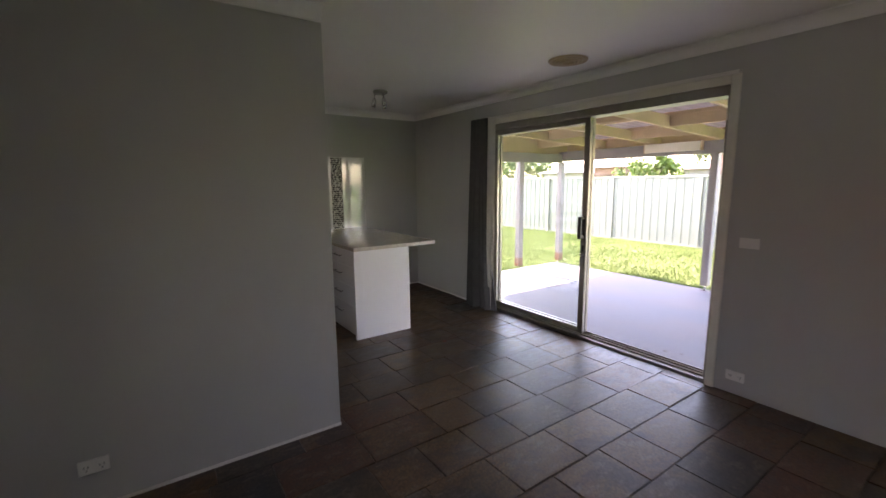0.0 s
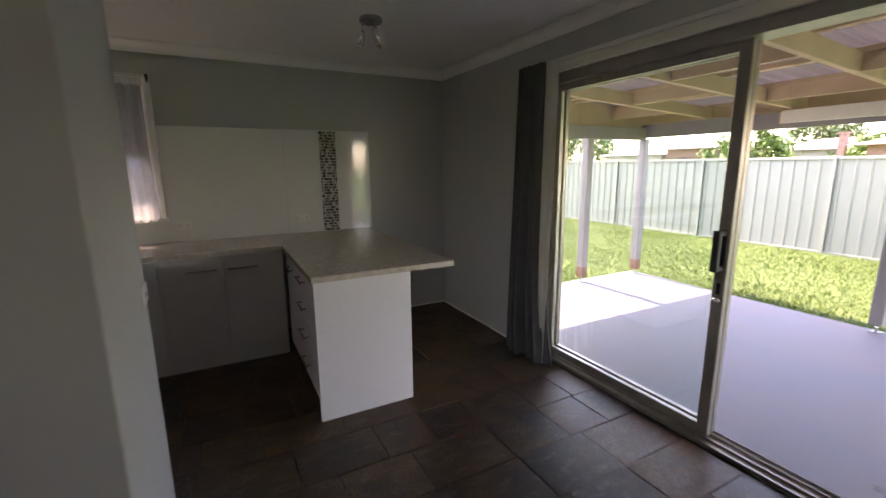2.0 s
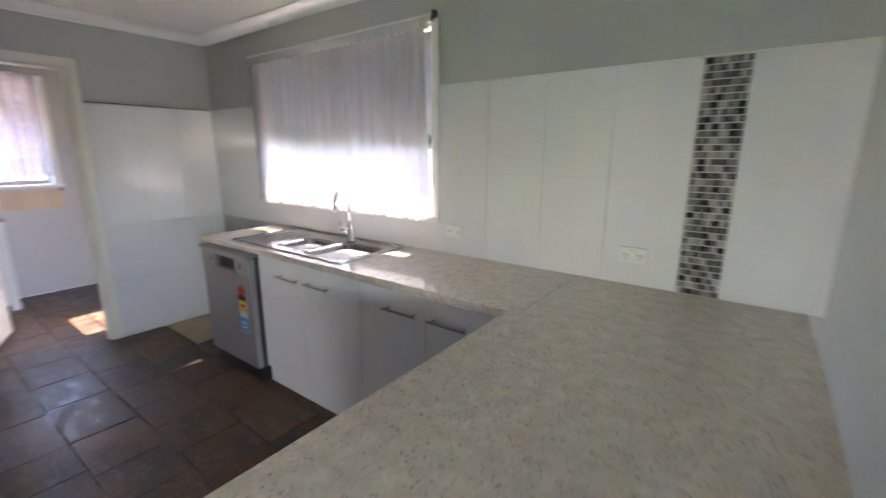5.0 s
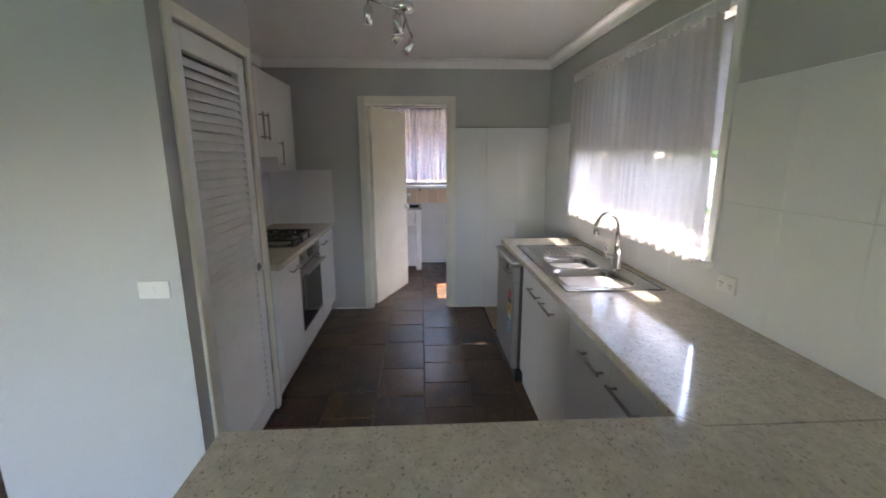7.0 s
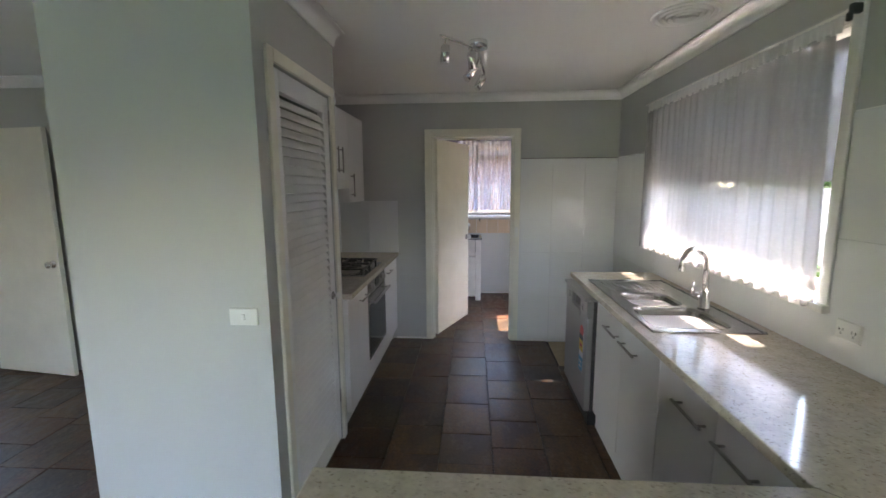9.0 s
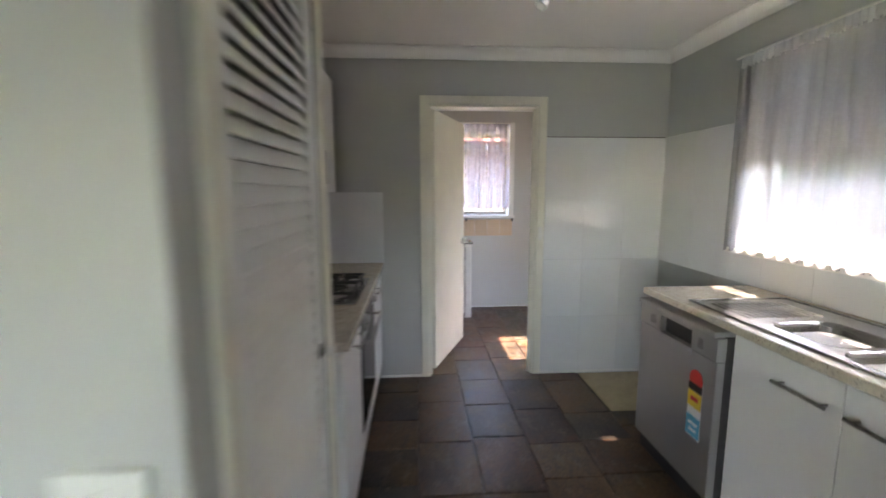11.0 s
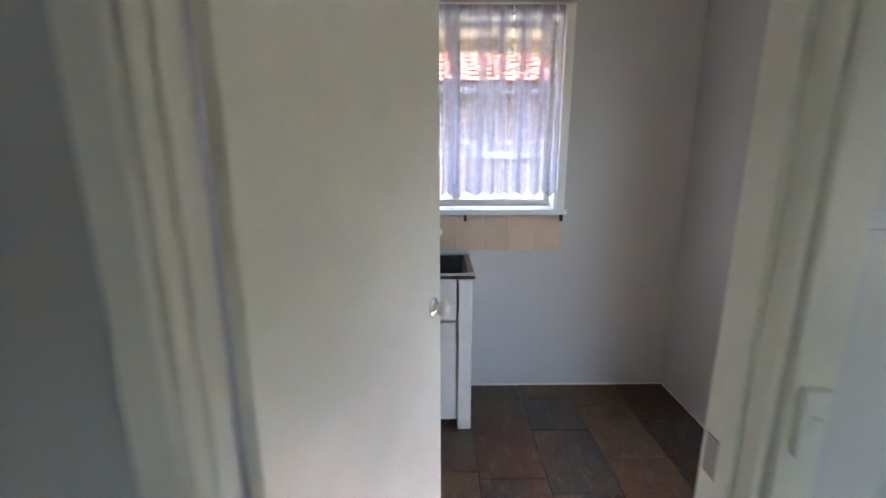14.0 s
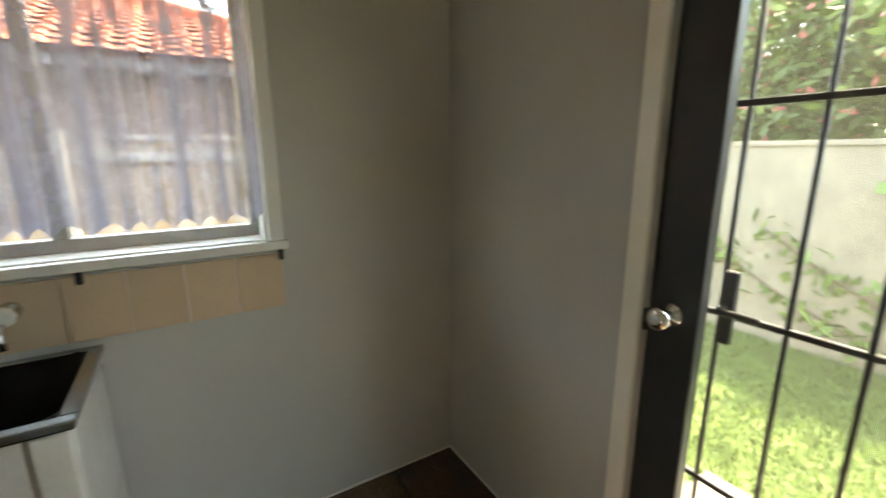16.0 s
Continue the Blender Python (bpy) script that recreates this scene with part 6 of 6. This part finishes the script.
def tiled_roof(x_eave, y0, y1, z_eave, pitch, rows, length):
    """Courses of curved tiles on a slope that rises to the west, cut along a hip to the north."""
    verts, faces = [], []
    c, s = math.cos(pitch), math.sin(pitch)
    for r in range(rows):
        d0, d1 = r * length, (r + 1) * length + 0.03
        y = y0
        while y + 0.26 < y1 - d0 * c * 1.0:
            base = len(verts)
            jit = random.uniform(-0.004, 0.004)
            for d, lift in ((d0, 0.034), (d1, 0.0)):
                for i in range(6):
                    u = i / 5
                    bulge = 0.045 * math.sin(math.pi * min(u / 0.62, 1)) + (0.0 if u < 0.62 else 0.006)
                    n = lift + bulge + jit
                    verts.append((x_eave - d * c + n * s, y + 0.27 * u, z_eave + d * s + n * c))
            for i in range(5):
                faces.append((base + i, base + i + 1, base + 7 + i, base + 6 + i))
            faces.append(tuple(base + i for i in (0, 1, 2, 3, 4, 5)))
            y += 0.262
    me = bpy.data.meshes.new("roof_tiles")
    me.from_pydata(verts, [], faces)
    me.materials.append(TERRACOTTA)
    return me


rt = new("roof", tiled_roof(-7.92, -4.0, 7.2, 2.44, radians(22), 15, 0.33))
rt.parent, rt.matrix_parent_inverse = nh, nh.matrix_basis.inverted()
hb = bmesh.new()
hp = [(-7.92 - d * math.cos(radians(22)), 7.15 - d * math.cos(radians(22)), 2.5 + d * math.sin(radians(22))) for d in (k * 0.4 for k in range(13))]
tube(hb, hp, 0.1, 10)
part("hip_capping", hb, TERRACOTTA, nh)
rb_ = bmesh.new()
p = [rb_.verts.new(q) for q in ((-7.95, -8, 2.42), (-7.95, 7.15, 2.42), (-13, 2.4, 4.45), (-13, -8, 4.45))]
rb_.faces.new(p)
p = [rb_.verts.new(q) for q in ((-7.95, 7.15, 2.42), (-18, 7.15, 2.42), (-13, 2.4, 4.45))]
rb_.faces.new(p)
part("roof_base", rb_, TERRACOTTA, nh)

# ---- far houses beyond the steel fence ----


def far_house(x, y0, y1, zw, zr, depth, label, roof, wallm):
    h = thing("far_house", (x, (y0 + y1) / 2, GZ), label, "house", "houses beyond the fence")
    part("wall", boxes([(x, x + depth, y0 + 0.4, y1 - 0.4, GZ, zw)]), wallm, h)
    b = bmesh.new()
    m = x + depth / 2
    o = [b.verts.new(q) for q in ((x - 0.4, y0, zw), (x - 0.4, y1, zw), (x + depth + 0.4, y1, zw), (x + depth + 0.4, y0, zw), (m, y0 + (y1 - y0) * 0.25, zr), (m, y1 - (y1 - y0) * 0.25, zr))]
    for f in ((0, 1, 5, 4), (1, 2, 5), (2, 3, 4, 5), (3, 0, 4), (3, 2, 1, 0)):
        b.faces.new([o[i] for i in f])
    r = part("roof", b, roof, h)
    for k in range(2):
        yy = y0 + (y1 - y0) * (0.3 + 0.4 * k)
        part("window", boxes([(x - 0.02, x + 0.02, yy - 0.6, yy + 0.6, zw - 1.5, zw - 0.4)]), DARKGLASS, h)


far_house(24, 16.7, 21.5, 2.05, 2.6, 7, "pale low house with a metal roof", METALROOF, FARWALL)
far_house(22.5, 13.4, 16.2, 2.25, 2.6, 4, "small brown house behind the fence", FARROOF, BRICK)
far_house(26, 9.3, 12.8, 2.1, 2.75, 7, "brick house with a dark roof", FARROOF, FARWALL)
far_house(18, 1.2, 6.75, 2.0, 2.5, 5, "low house with a brown roof", shader("brown_far_roof", (0.3, 0.2, 0.16), 0.8), BRICK)
far_house(24, -4, 3, 2.2, 2.9, 7, "brick house with a dark roof", FARROOF, BRICK)
b = bmesh.new()
tube(b, [(20, 10.23, GZ), (20, 10.23, 3.2)], [0.12, 0.1], 10)
solid("utility_pole", b, POSTPAINT, "grey pole beyond the steel fence", "pole")
solid("brick_pillar", boxes([(17.9, 18.1, 6.83, 7.0, GZ, 2.35), (17.86, 18.14, 6.79, 7.04, 2.35, 2.4)]), BRICK, "brown brick pillar beyond the steel fence", "pillar")

# ---- slate floor pieces ----
rnd = random.Random(21)
near, far = [], []
y = 4.95
row_i = 0
while y > -2.4:
    d = 0.312
    x = -3.7 - rnd.uniform(0, 0.3)
    while x < 3.3:
        w = rnd.choice((0.3, 0.3, 0.38, 0.44, 0.47))
        a, b_ = max(x, -3.7), min(x + w, 3.31)
        y0, y1 = max(y - d, -2.4), y
        ok = b_ - a > 0.04
        cy, cx = (y0 + y1) / 2, (a + b_) / 2
        if cx < -1.86 and cy < 2.78:
            ok = False
        if XW < cx < -0.95 and cy < 1.9:
            ok = False
        if cy > 4.36 and a < -1.14 and b_ > XW + 0.02:
            # no slate where the bare board lies
            if b_ > -1.1:
                a = -1.14
            elif a < XW - 0.12:
                b_ = XW - 0.1
            else:
                ok = False
        if ok:
            (near if (cx > 0.6 and cy > -0.3) or cx < 1.6 and cy > 2.8 else far).append((a, b_, y0, y1))
        x += w
    y -= d


def slab(a, b_, y0, y1, seed):
    """A cleft slate tile with a worn, slightly uneven edge."""
    r = random.Random(seed)
    bm = bmesh.new()
    g = 0.0021
    a, b_, y0, y1 = a + g, b_ - g, y0 + g, y1 - g
    j = lambda: r.uniform(-0.003, 0.003)
    dz = r.uniform(-0.0015, 0.0015)
    sx, sy = r.uniform(-0.006, 0.006), r.uniform(-0.006, 0.006)
    n = 3
    ring = []
    for k in range(n):
        ring.append((a + (b_ - a) * k / n, y0))
    for k in range(n):
        ring.append((b_, y0 + (y1 - y0) * k / n))
    for k in range(n):
        ring.append((b_ - (b_ - a) * k / n, y1))
    for k in range(n):
        ring.append((a, y1 - (y1 - y0) * k / n))
    ring = [(px + j(), py + j()) for px, py in ring]
    cx, cy = (a + b_) / 2, (y0 + y1) / 2
    lo = [bm.verts.new((px, py, -0.011)) for px, py in ring]
    mi = [bm.verts.new((px, py, -0.0035 + dz + (px - cx) * sx + (py - cy) * sy)) for px, py in ring]
    hi = [bm.verts.new((px + (cx - px) * 0.012, py + (cy - py) * 0.012, dz + (px - cx) * sx + (py - cy) * sy + r.uniform(-0.0006, 0.0006))) for px, py in ring]
    m = len(ring)
    for k in range(m):
        bm.faces.new((lo[k], lo[(k + 1) % m], mi[(k + 1) % m], mi[k]))
        bm.faces.new((mi[k], mi[(k + 1) % m], hi[(k + 1) % m], hi[k]))
    bm.faces.new(hi)
    return bm


for k, r in enumerate(near[:300]):
    t = new("tile", finish(slab(*r, k), "slate_tile", SLATE))
    t.parent = floor
far = near[300:] + far
v, f = [], []
for k, r in enumerate(far):
    bm = slab(*r, 1000 + k)
    bm.verts.index_update()
    o = len(v)
    v += [tuple(q.co) for q in bm.verts]
    f += [tuple(o + q.index for q in fc.verts) for fc in bm.faces]
    bm.free()
me = bpy.data.meshes.new("slate_tiles")
me.from_pydata(v, [], f)
me.materials.append(SLATE)
t = new("slate_tiles", me)
t.parent = floor
tagged(t, kind="stuff")
